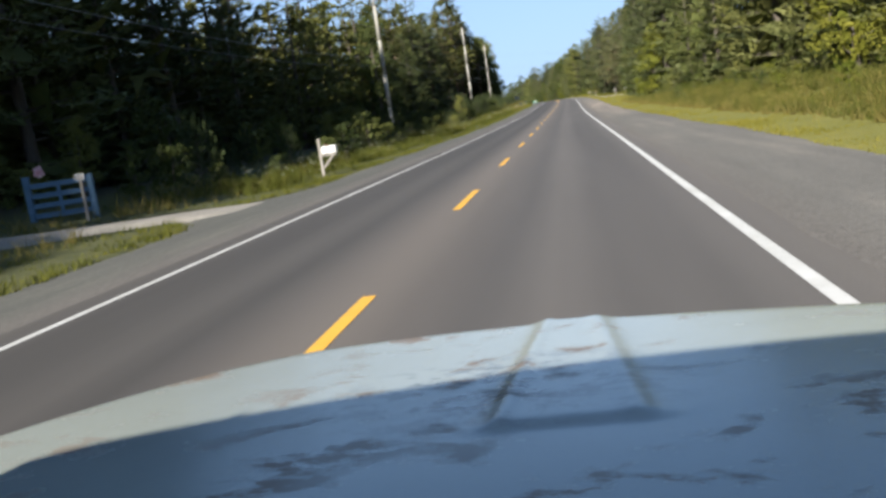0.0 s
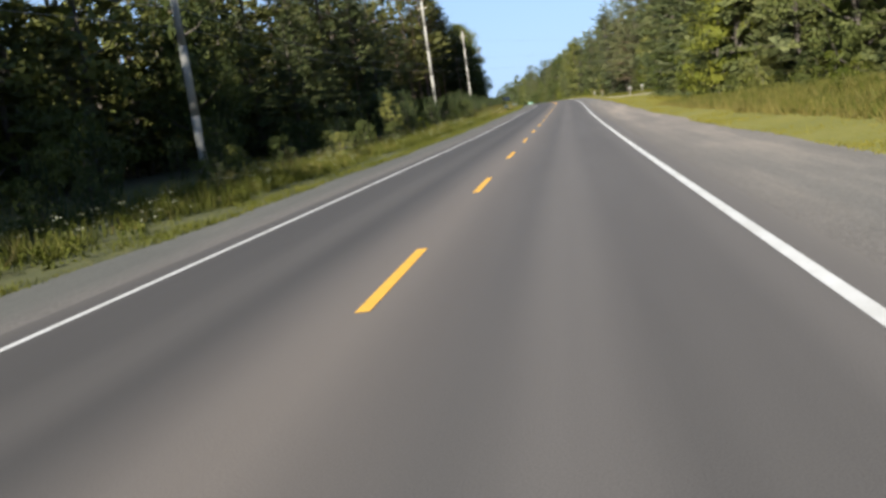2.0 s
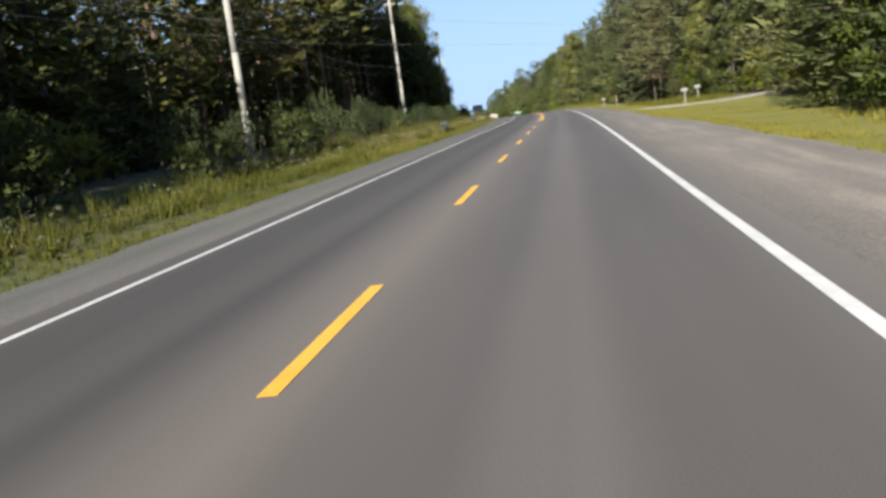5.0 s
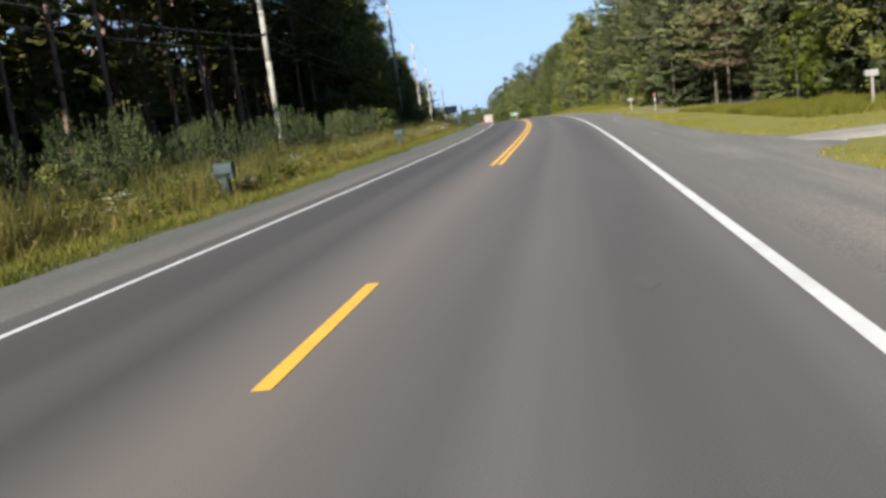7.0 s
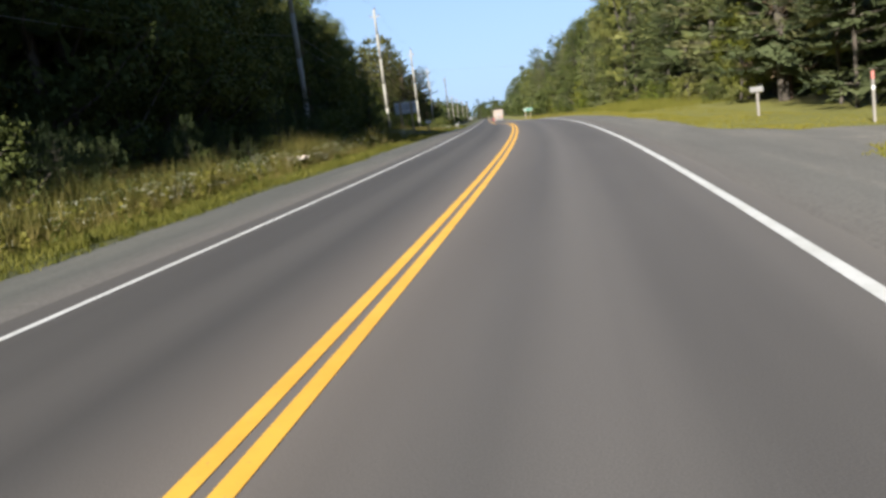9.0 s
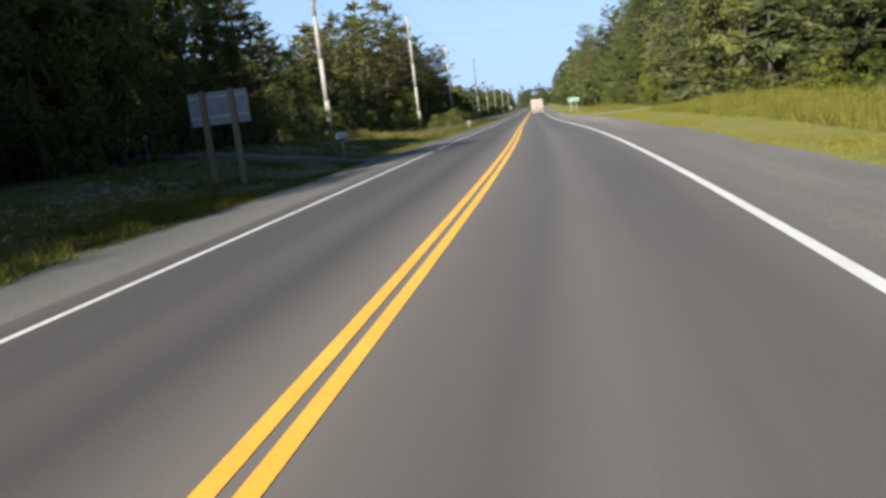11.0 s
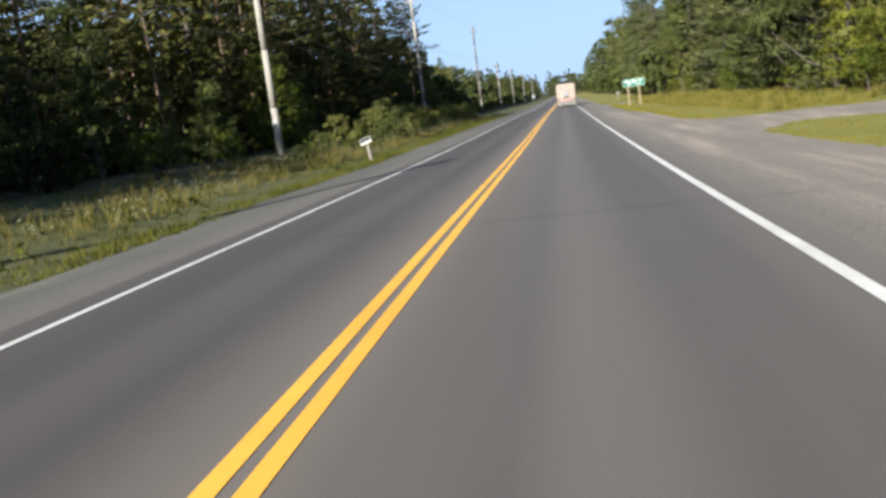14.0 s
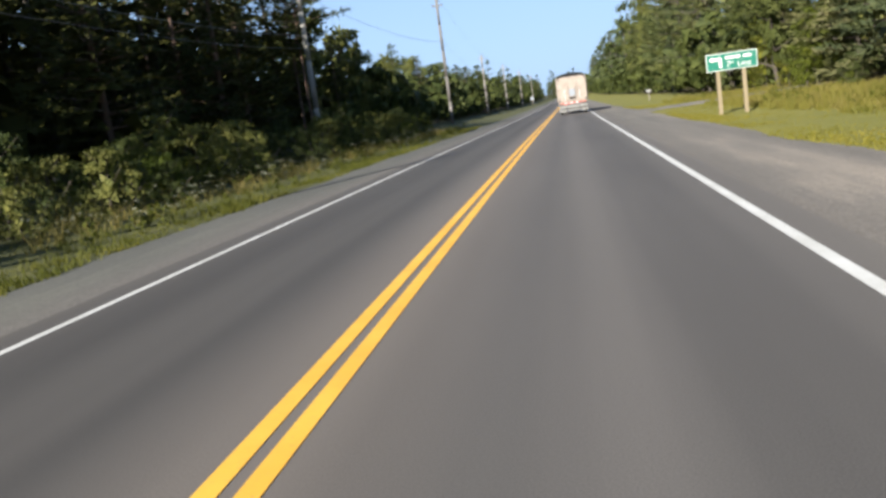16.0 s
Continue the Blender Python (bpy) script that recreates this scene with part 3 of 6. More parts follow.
def both(*sheets):
    """Several sets of triangles as one."""
    V, F, n = [], [], 0
    for v, f in sheets:
        V.append(v), F.append(f + n)
        n += len(v)
    return np.concatenate(V), np.concatenate(F)


def pine_shape(h, seed, bare=0.15, spread=2.8, per=36, blade=(0.30, 0.075), whorl=0.6, lift=0.10, ragged=0.25, girth=0.016, boughs=True, crown=0.85):
    """A conifer: whorls of boughs, each a flat spray of needles; crown: 1 a narrow cone, 0.45 a rounded head."""
    rg = np.random.default_rng(seed)
    bend = rg.normal(0, 0.02, 2)
    axis = lambda z: np.array([bend[0] * z * z / h, bend[1] * z * z / h, z])
    zs = np.linspace(-0.3, h, 7)
    r = lambda z: max(0.02, (girth * h) * (1 - z / h) ** 0.8 + 0.02)
    segs = [(axis(a), axis(b), r(max(a, 0)), r(b)) for a, b in zip(zs[:-1], zs[1:])]
    C, D, N, core, core_n = [], [], [], [], []
    z = bare * h
    while z < h - 0.15:
        f = (z - bare * h) / (h * (1 - bare))
        n = rg.integers(4, 7)
        t0 = rg.uniform(0, 6.28)
        for i in range(n):
            t = t0 + i * 6.283 / n + rg.normal(0, 0.25)
            Lb = (spread * (1 - f) ** crown * min(1, 0.6 + 2.0 * f) + 0.30) * rg.uniform(1 - ragged, 1 + ragged)
            if rg.random() < ragged * 0.45:
                continue
            rise = (lift + 0.55 * f ** 2) * Lb + rg.normal(0, 0.08)
            p0 = axis(z + rg.normal(0, 0.10))
            d, side = np.array([math.cos(t), math.sin(t), 0]), np.array([-math.sin(t), math.cos(t), 0])
            if Lb > 0.8 and boughs:
                segs.append((p0, p0 + d * Lb * 0.65 + [0, 0, rise * 0.5], 0.018 + 0.012 * Lb, 0.012))
            k = int(per * (0.25 + 0.75 * Lb / spread))
            q = rg.uniform(0.12, 1.0, (k, 1)) ** 0.75
            u = rg.uniform(-1, 1, (k, 1))
            half = 0.34 * Lb * (1.12 - q) ** 0.8 + 0.10
            C.append(p0 + d * Lb * q + side * u * half + np.array([0, 0, 1]) * (rise * q ** 1.5 - 0.10 * Lb * u * u * q + rg.normal(0, 0.05, (k, 1))))
            D.append(d * 0.75 + side * u * 0.9 + [0, 0, 0.05] + rg.normal(0, 0.28, (k, 3)))
            N.append(d * 0.75 + [0, 0, 0.75] + side * u * 0.35 + rg.normal(0, 0.30, (k, 3)))
            core.append(p0 + d * Lb * 0.28 + [0, 0, rise * 0.1]), core_n.append(np.array([0, 0, 1.0]) + rg.normal(0, 0.35, 3) + d * 0.4)
        z += whorl * rg.uniform(0.75, 1.25)
    top = axis(h - 0.25)
    C.append(top + rg.normal(size=(14, 3)) * [0.10, 0.10, 0.22]), D.append(rg.normal(size=(14, 3)) * 0.5 + [0, 0, 0.8]), N.append(rg.normal(size=(14, 3)))
    needles = blades(np.concatenate(C), np.concatenate(D), blade[0], blade[1], rg, np.concatenate(N))
    # large inner triangles, added to stop light passing through the crown
    inner = leaves(np.array(core), spread * 0.62 * (1.08 - np.array(core)[:, 2] / h), rg, facing=np.array(core_n))
    return stems(segs), both(needles, inner)


def leafy_shape(h, seed, crown=0.75, spread=2.6, clumps=70, per=30, leaf=0.26, limbs=9):
    """A broadleaf tree or shrub: rounded clumps, their leaves turned outwards, round a forked stem."""
    rg = np.random.default_rng(seed)
    segs, tips = [], []
    z0 = h * (1 - crown)
    lean = rg.normal(0, 0.04, 2)
    axis = lambda z: np.array([lean[0] * z + 0.15 * math.sin(z * 0.9 + seed), lean[1] * z + 0.15 * math.cos(z * 0.7 + seed), z])
    zs = np.linspace(-0.3, h * 0.9, 7)
    R = 0.013 * h + 0.02
    for a, b in zip(zs[:-1], zs[1:]):
        segs.append((axis(a), axis(b), R * (1.05 - max(a, 0) / h), R * (1.05 - b / h)))
    for i in range(limbs):
        z = z0 + (h * 0.82 - z0) * i / max(1, limbs - 1)
        t = i * 2.4 + rg.normal(0, 0.3)
        f = (z - z0) / (h - z0)
        Lb = spread * (1 - 0.55 * f) * rg.uniform(0.75, 1.15)
        p0 = axis(z)
        mid = p0 + np.array([math.cos(t), math.sin(t), 0.45]) * Lb * 0.5
        tip = p0 + np.array([math.cos(t + 0.2), math.sin(t + 0.2), 0.75]) * Lb
        segs.append((p0, mid, R * 0.5 * (1 - f * 0.6), R * 0.28 * (1 - f * 0.5)))
        segs.append((mid, tip, R * 0.28 * (1 - f * 0.5), 0.012))
        tips += [mid * 0.6 + tip * 0.4, tip]
    C, N, core, core_n = [], [], [], []
    for i in range(clumps):
        f = rg.uniform(0, 1) ** 0.85
        z = z0 * 0.85 + (h - z0 * 0.85) * f
        prof = math.sin(math.pi * min(1, 0.16 + 0.80 * f)) ** 0.7
        t, q = rg.uniform(0, 6.283), rg.uniform(0.45, 1.0) ** 0.5
        out = np.array([math.cos(t), math.sin(t), 0])
        c = axis(z) + out * spread * prof * q * rg.uniform(0.75, 1.05)
        if tips and rg.random() < 0.25:
            c = tips[rg.integers(len(tips))] + rg.normal(0, 0.12 * spread / 2.6, 3)
        w = rg.uniform(0.16, 0.30) * (0.25 + spread)
        nn = rg.normal(size=(per, 3)) + out * 0.55 + [0, 0, 0.35]
        nn /= np.linalg.norm(nn, axis=1, keepdims=True)
        C.append(c + nn * w * rg.uniform(0.55, 1.08, (per, 1)) * [1, 1, 0.75]), N.append(nn + rg.normal(0, 0.45, (per, 3)))
        core.append(axis(z) * 0.7 + c * 0.3), core_n.append(out + rg.normal(0, 0.5, 3))
    # light-blocking triangles added inside the clumps
    inner = leaves(np.array(core), spread * 0.36, rg, facing=np.array(core_n))
    return stems(segs), both(leaves(np.concatenate(C), leaf, rg, facing=np.concatenate(N)), inner)


def young_pine_shape(h, seed):
    """A young pine: whorls of boughs that curve up into upright brushes of needles, and a tall leader."""
    rg = np.random.default_rng(seed)
    segs = [((0, 0, -0.2), (0, 0, h * 0.5), 0.028, 0.02), ((0, 0, h * 0.5), (0, 0, h), 0.02, 0.008)]
    C, Dd = [], []

    def brush(pts, r, k=8):
        for p, q in zip(pts[:-1], pts[1:]):
            ax = (q - p) / np.linalg.norm(q - p)
            C.append(p + (q - p) * rg.uniform(0, 1, (k, 1))), Dd.append(rg.normal(size=(k, 3)) * r + ax * 0.8)

    z = 0.15
    while z < h * 0.90:
        f = z / h
        n = rg.integers(5, 8)
        t0 = rg.uniform(0, 6.28)
        for i in range(n):
            t = t0 + i * 6.283 / n + rg.normal(0, 0.2)
            Lb = h * 0.34 * (1 - 0.72 * f) * rg.uniform(0.75, 1.2) + 0.10
            u = np.linspace(0, 1, max(5, int(Lb / 0.075)))[:, None]
            d = np.array([math.cos(t), math.sin(t), 0])
            pts = np.array([0, 0, z]) + d * Lb * np.sin(u * 1.5) * 0.95 + [0, 0, 1] * (Lb * 0.35 * u + Lb * 0.55 * u ** 3)
            segs.append((pts[0], pts[len(pts) // 2], 0.014, 0.009))
            brush(pts[len(pts) // 4:], 0.62)
            # the year's upright candle at the tip
            tip = pts[-1]
            brush(np.linspace(tip, tip + d * 0.03 + [0, 0, rg.uniform(0.14, 0.30)], 4), 0.38, 8)
        z += rg.uniform(0.24, 0.38) * (0.7 + 0.2 * h)
    brush(np.linspace([0, 0, h * 0.75], [0, 0, h * 1.10], 8), 0.42, 13)
    return stems(segs), blades(np.concatenate(C), np.concatenate(Dd), 0.125, 0.038, rg)


def plant(name, shape, bark, foliage):
    """A tree or shrub: an Empty at its foot with trunk and crown under it."""
    (tv, tf), (cv, cf) = shape
    root = new(name)
    sheet("trunk", tv, tf, bark, root, smooth=True)
    sheet("crown", cv, cf, foliage, root)
    return root


KINDS = {}


def variants(key, name, shapes, bark, foliage, label, category, group):
    KINDS[key] = [(tagged(plant(name, s, bark, foliage), label, category, group), [False]) for s in shapes]


variants("pine", "pine_tree", [pine_shape(14, 11, 0.04, 3.2, 66, (0.40, 0.110), 0.60), pine_shape(15, 12, 0.05, 3.5, 66, (0.40, 0.110), 0.64, ragged=0.35, crown=0.6), pine_shape(12.5, 13, 0.02, 3.0, 60, (0.40, 0.110), 0.56)], BARK, PINE,
         "tall grey-green pine tree with layered boughs", "tree", "roadside pines")
variants("dull", "pine_tree", [pine_shape(13, 21, 0.10, 3.2, 60, (0.40, 0.110), 0.66, ragged=0.4, crown=0.55), pine_shape(11, 22, 0.05, 3.0, 60, (0.40, 0.110), 0.62, ragged=0.4, crown=0.6)], BARK, DULL_PINE,
         "grey-green pine tree with browning needles", "tree", "roadside pines")
variants("scots", "red_pine_tree", [pine_shape(16, 31, 0.45, 2.8, 72, (0.40, 0.110), 0.62, ragged=0.4, girth=0.0055, crown=0.45), pine_shape(15, 32, 0.38, 2.6, 72, (0.40, 0.110), 0.62, ragged=0.45, girth=0.0055, crown=0.5)], RED_BARK, SHADED_PINE,
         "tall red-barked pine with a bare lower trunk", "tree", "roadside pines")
variants("leafy", "broadleaf_tree", [leafy_shape(12, 41, 0.95, 2.9, 105, 72, 0.17), leafy_shape(10, 42, 0.96, 2.7, 95, 72, 0.165), leafy_shape(13, 43, 0.93, 2.8, 105, 72, 0.17)], BARK, LEAF,
         "green broadleaf tree at the edge of the woods", "tree", "roadside broadleaf trees")
variants("bright", "broadleaf_tree", [leafy_shape(7, 51, 0.9, 2.1, 70, 70, 0.13), leafy_shape(5, 52, 0.92, 1.7, 55, 70, 0.115)], BARK, BRIGHT_LEAF,
         "small sunlit yellow-green broadleaf tree", "tree", "roadside broadleaf trees")
variants("shrub", "shrub", [leafy_shape(2.2, 61, 0.97, 1.15, 34, 34, 0.105, 5), leafy_shape(1.7, 62, 0.97, 0.95, 28, 34, 0.10, 5), leafy_shape(3.0, 63, 0.95, 1.2, 42, 34, 0.11, 6)], BARK, LEAF,
         "leafy green shrub in the roadside weeds", "shrub", "roadside shrubs")
variants("pale", "shrub", [leafy_shape(1.9, 66, 0.97, 1.0, 30, 42, 0.09, 5), leafy_shape(1.3, 67, 0.97, 0.9, 24, 42, 0.08, 4)], BARK, BRIGHT_LEAF,
         "pale green leafy shrub in the roadside weeds", "shrub", "roadside shrubs")
variants("sapling", "young_pine", [young_pine_shape(2.4, 71), young_pine_shape(1.8, 72), young_pine_shape(3.0, 73), young_pine_shape(2.1, 74)], BARK, YOUNG_PINE,
         "bluish-green young pine with upright candles", "young pine", "young pines on the verge")
variants("brown", "pine_tree", [pine_shape(10.5, 91, 0.18, 2.6, 52, (0.40, 0.110), 0.62, ragged=0.5, crown=0.55)], RED_BARK, BROWN_NEEDLES,
         "dying pine tree with pinkish-brown needles", "tree", "roadside pines")
variants("spruce", "spruce_tree", [pine_shape(14.5, 15, 0.03, 3.1, 72, (0.40, 0.110), 0.58), pine_shape(13, 16, 0.06, 3.3, 72, (0.40, 0.110), 0.60, ragged=0.35, crown=0.7)], RED_BARK, SHADED_PINE,
         "tall spruce with needle colour darkened to stand in for shade", "tree", "roadside spruces")
variants("grove", "pine_tree", [pine_shape(13.5, 25, 0.26, 3.3, 62, (0.40, 0.110), 0.62, ragged=0.45, crown=0.5, girth=0.0065), pine_shape(12.5, 26, 0.22, 3.1, 62, (0.40, 0.110), 0.62, ragged=0.45, crown=0.55, girth=0.0065)], BARK, DULL_PINE,
         "grey-green pine tree with a bare lower trunk", "tree", "roadside pines")
variants("dead", "dead_tree", [pine_shape(9, 81, 0.25, 1.5, 4, (0.2, 0.03), 0.5, 0.1, 0.5)], BARK, DULL_PINE,
         "thin dead tree with bare grey branches", "tree", "dead trees")


def grow(key, s, l, scale=1.0, rg=rng):
    base, used = KINDS[key][rg.integers(len(KINDS[key]))]
    m = spot(s, l, rg.uniform(0, 360), -0.05, scale)
    loc = m.translation
    m = Matrix.Translation(loc) @ Matrix.Rotation(rg.normal(0, 0.03), 4, "X") @ Matrix.Rotation(rg.uniform(0, 6.28), 4, "Z") @ Matrix.Scale(scale, 4)
    if not used[0]:
        used[0] = True
        base.matrix_basis = m
        return base
    ob = copy_thing(base, Matrix.Identity(4))
    ob.matrix_basis = m
    return ob


def pick(s, side, rg):
    """What grows at the front of the woods there."""
    if side < 0:
        table = [(-80, 60, "spruce spruce pine spruce"), (60, 105, "pine leafy pine dull spruce"), (105, 155, "pine scots pine dull"), (155, 232, "scots"), (232, 255, "leafy scots leafy"),
                 (255, 285, "leafy"), (285, 336, "scots dead scots dull scots"), (336, 425, "spruce spruce scots spruce"), (425, 900, "leafy pine leafy spruce")]
    else:
        table = [(-80, 95, "pine pine dull pine spruce leafy pine"), (95, 180, "pine pine dull pine pine dull"), (180, 240, "grove dull grove pine"), (240, 320, "pine leafy dull pine"), (320, 900, "pine dull leafy pine dull pine")]
    for a, b, w in table:
        if a <= s < b:
            w = w.split()
            return w[rg.integers(len(w))]


FRONT_L = ([-80, 8, 16, 24, 56, 62, 100, 140, 150, 182, 190, 220, 230, 284, 290, 334, 340, 425, 445, 900],
           [21, 21, 18, 19.5, 19.5, 16.8, 16.8, 18.5, 23.5, 23.5, 20.0, 19.5, 18.8, 18.2, 23, 23, 18.2, 17.5, 18, 18])
FRONT_R = ([-80, 40, 75, 105, 135, 160, 195, 225, 262, 320, 900], [20, 18.5, 16.5, 13.5, 14, 19, 19, 17.5, 16, 18, 17.5])
# left heights are chosen for where their shadows fall
TALL_L = ([-80, 4, 10, 56, 64, 150, 183, 192, 212, 226, 240, 252, 258, 285, 290, 326, 336, 354, 366, 420, 445, 900], [1.3, 1.3, 1.0, 1.0, 0.96, 0.96, 1.1, 1.3, 1.25, 1.08, 1.02, 1.02, 0.86, 0.88, 1.2, 1.18, 0.78, 0.80, 0.86, 0.90, 0.74, 0.82])
TALL_R = ([-80, 120, 180, 280, 380, 900], [1.25, 1.3, 1.38, 1.32, 1.28, 1.35])
for side, fr, tall in ((-1, FRONT_L, TALL_L), (1, FRONT_R, TALL_R)):
    # the left row starts unseen, well behind, to shade the woods ahead
    s = -42.0 if side < 0 else 25.0
    while s < 545:
        k = pick(s, side, rng)
        low = 0.8 if side < 0 and any(-24 < s - at < 2.0 for at in (74, 146.5, 200, 304, 354)) else 1.0      # set back and lowered so that sun reaches the poles
        grow(k, s, side * (np.interp(s, *fr) + 3.2 * (low < 1) + rng.uniform(-1.6, 2.2)), np.interp(s, *tall) * low * rng.uniform(0.6, 1.15))
        s += rng.uniform(3.6, 5.8)
# a lower belt of leafy trees before the bare pine trunks
s = 288.0
while s < 322:
    grow(("leafy", "leafy", "bright", "shrub", "pine")[rng.integers(5)], s, -rng.uniform(16.0, 19.5), rng.uniform(0.38, 0.62))
    s += rng.uniform(2.0, 3.4)
# left ones from 236 to 281 are placed to shade the verge
for s, l, k, sc in [(318, -16.6, "leafy", 0.60), (333, -16.8, "spruce", 0.6), (337, -16.8, "spruce", 0.62), (342, -17.6, "leafy", 0.6), (350, -16.0, "leafy", 0.42), (360, -16.2, "bright", 0.85), (363, -15.6, "bright", 0.6), (213, 16.8, "brown", 1.2), (247, 16.4, "brown", 0.9), (232, 14.4, "grove", 0.95), (209, 17.0, "dull", 0.75),
                    (192, 17.6, "leafy", 0.9), (187, 18.2, "leafy", 0.8), (205, 15.6, "pine", 0.42), (236, -19.6, "spruce", 0.9), (243, -18.8, "leafy", 0.8), (250, -17.6, "leafy", 0.78), (257, -15.6, "leafy", 0.72), (261, -15.3, "spruce", 0.62), (264, -15.3, "leafy", 0.76), (267, -15.0, "leafy", 0.78), (270, -15.2, "leafy", 0.80), (273, -15.4, "leafy", 0.80), (281, -15.6, "leafy", 0.80), (284, -15.8, "leafy", 0.70),
                    (284, -14.0, "leafy", 0.40), (287, -14.6, "leafy", 0.42), (290, -15.0, "spruce", 0.38), (293, -15.8, "leafy", 0.45), (347, 17.2, "bright", 1.3), (355, 18.0, "bright", 1.2)]:
    grow(k, s, l, sc)

# an added row of broadleaf trees, sized to throw shade on verge and drive
for s in np.arange(226, 275, 2.7):
    grow("leafy", s, -rng.uniform(17.2, 18.0), np.interp(s, [226, 240, 249, 256, 264, 274], [1.58, 1.50, 1.18, 1.07, 1.05, 1.06]) * rng.uniform(0.96, 1.04))

for s in np.arange(-30, 98, 4.2):
    key = ("shrub", "leafy", "sapling", "shrub")[rng.integers(4)]
    grow(key, s + rng.uniform(-1, 1), -rng.uniform(13.0, 16.0), rng.uniform(0.22, 0.36) if key == "leafy" else rng.uniform(0.8, 1.3))

# the woods behind and far ahead, as one mass
SPARE = {"pine": [pine_shape(14, 111, 0.06, 3.2, 14, (0.80, 0.32), 1.05, boughs=False), pine_shape(15, 112, 0.06, 3.4, 14, (0.80, 0.32), 1.1, boughs=False, crown=0.6)],
         "scots": [pine_shape(16, 131, 0.40, 2.8, 10, (0.8, 0.32), 0.95, boughs=False, crown=0.5, girth=0.006)],
         "leafy": [leafy_shape(12, 141, 0.92, 3.2, 50, 30, 0.34, 3), leafy_shape(11, 142, 0.92, 3.3, 50, 30, 0.34, 3)]}
SPARE["far_pine"] = [pine_shape(14, 113, 0.05, 3.3, 5, (1.1, 0.5), 1.5, boughs=False)]
SPARE["far_scots"] = SPARE["far_dull"] = SPARE["far_pine"]
SPARE["far_leafy"] = [leafy_shape(12, 143, 0.93, 3.3, 30, 9, 0.95, 2)]
SPARE["far_under"] = [leafy_shape(4.2, 153, 0.99, 2.2, 16, 8, 0.9, 2)]
SPARE["grove"] = SPARE["scots"]
SPARE["far_grove"] = SPARE["far_pine"]
SPARE["dull"] = SPARE["dead"] = SPARE["spruce"] = SPARE["pine"]
SPARE["under"] = [leafy_shape(3.6, 151, 0.99, 2.0, 24, 22, 0.29, 2), leafy_shape(5.0, 152, 0.99, 2.2, 28, 22, 0.30, 2)]


def woods(name, spots, label):
    """Many plain trees in one mesh of triangles."""
    V, F, I, n = [], [], [], 0
    for key, s, l, sc in spots:
        far = "far_" + key if (s > 420 or abs(l) > 27) and "far_" + key in SPARE else key
        shape = SPARE[far][rng.integers(len(SPARE[far]))]
        a = rng.uniform(0, 6.283)
        R = np.array([[math.cos(a), -math.sin(a), 0], [math.sin(a), math.cos(a), 0], [0, 0, 1]]) * sc
        p = place(s, l, float(verge(np.clip(l, -190, 190), s)))
        # left of the road the same pines take the needles darkened for shade
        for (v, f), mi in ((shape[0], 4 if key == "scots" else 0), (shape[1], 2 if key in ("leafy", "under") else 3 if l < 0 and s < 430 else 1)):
            if f.shape[1] == 4:
                f = np.concatenate([f[:, :3], f[:, [0, 2, 3]]])
            V.append(v @ R.T + p), F.append(f + n), I.append(np.full(len(f), mi))
            n += len(v)
    tagged(sheet(name, np.concatenate(V), np.concatenate(F), [BARK, PINE, LEAF, SHADED_PINE, RED_BARK], None, index=np.concatenate(I)), label, "woods", kind="stuff")


spots = []
for side, fr, tall in ((-1, FRONT_L, TALL_L), (1, FRONT_R, TALL_R)):
    for back, step in (((3.5, 3.6), (8, 3.8), (13, 4.0), (18, 4.5)) if side < 0 else ((4.5, 5.0), (10, 6.5))):
        # the left rows begin out of view to block the low sun
        s = -60.0 if side < 0 else -5.0
        while s < 450:
            # some left back rows are scaled up to keep the front trees dark
            spots.append((pick(s, side, rng), s, side * (np.interp(s, *fr) + back + rng.uniform(-1.2, 1.2)), np.interp(s, *tall) * rng.uniform(0.85, 1.15) * (1.5 if side < 0 and s < 45 else 1.12 if side < 0 and 120 < s < 245 else 1.28 if side < 0 and 362 < s < 425 else 1.0)))
            if back < 9 and (back > 5 or not (side < 0 and 158 < s < 250)):
                spots.append(("under", s + step * 0.5, side * (np.interp(s, *fr) + back + rng.uniform(-1.0, 1.5)), rng.uniform(0.7, 1.3)))
            s += step * rng.uniform(0.7, 1.3)
for side in (-1, 1):
    for l, step in ((34, 3.8), (43, 6.0)):
        s = -60.0 if side < 0 else -5.0
        while s < (450 if l < 40 else 330):
            spots.append(("under", s, side * (l + rng.uniform(-2, 2)), rng.uniform(1.3, 2.2)))
            s += step * rng.uniform(0.7, 1.3)
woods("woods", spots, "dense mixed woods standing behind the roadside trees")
spots = []
for side, fr, tall in ((-1, FRONT_L, TALL_L), (1, FRONT_R, TALL_R)):
    for back, step in ((0, 5.0), (5, 8.0), (12, 14.0)):
        s = 545.0 if back == 0 else 450.0
        step *= 1.5
        while s < 900:
            spots.append((pick(s, side, rng), s, side * (np.interp(s, *fr) + back + rng.uniform(-1.2, 1.2)), np.interp(s, *tall) * rng.uniform(0.75, 1.15)))
            s += step * rng.uniform(0.7, 1.3)
for side in (-1, 1):
    s = 425.0
    while s < 800:
        spots.append(("under", s, side * rng.uniform(15.2, 18.5), rng.uniform(0.6, 1.5)))
        s += rng.uniform(1.6, 3.4)
for i in range(60):
    spots.append(("under", rng.uniform(820, 960), rng.uniform(-100, 50), rng.uniform(1.5, 2.4)))
for i in range(130):
    spots.append((("leafy", "pine")[i % 2], rng.uniform(820, 980), rng.uniform(-110, 50), rng.uniform(0.8, 1.1)))
woods("distant_woods", spots, "distant mixed woods lining the road ahead")

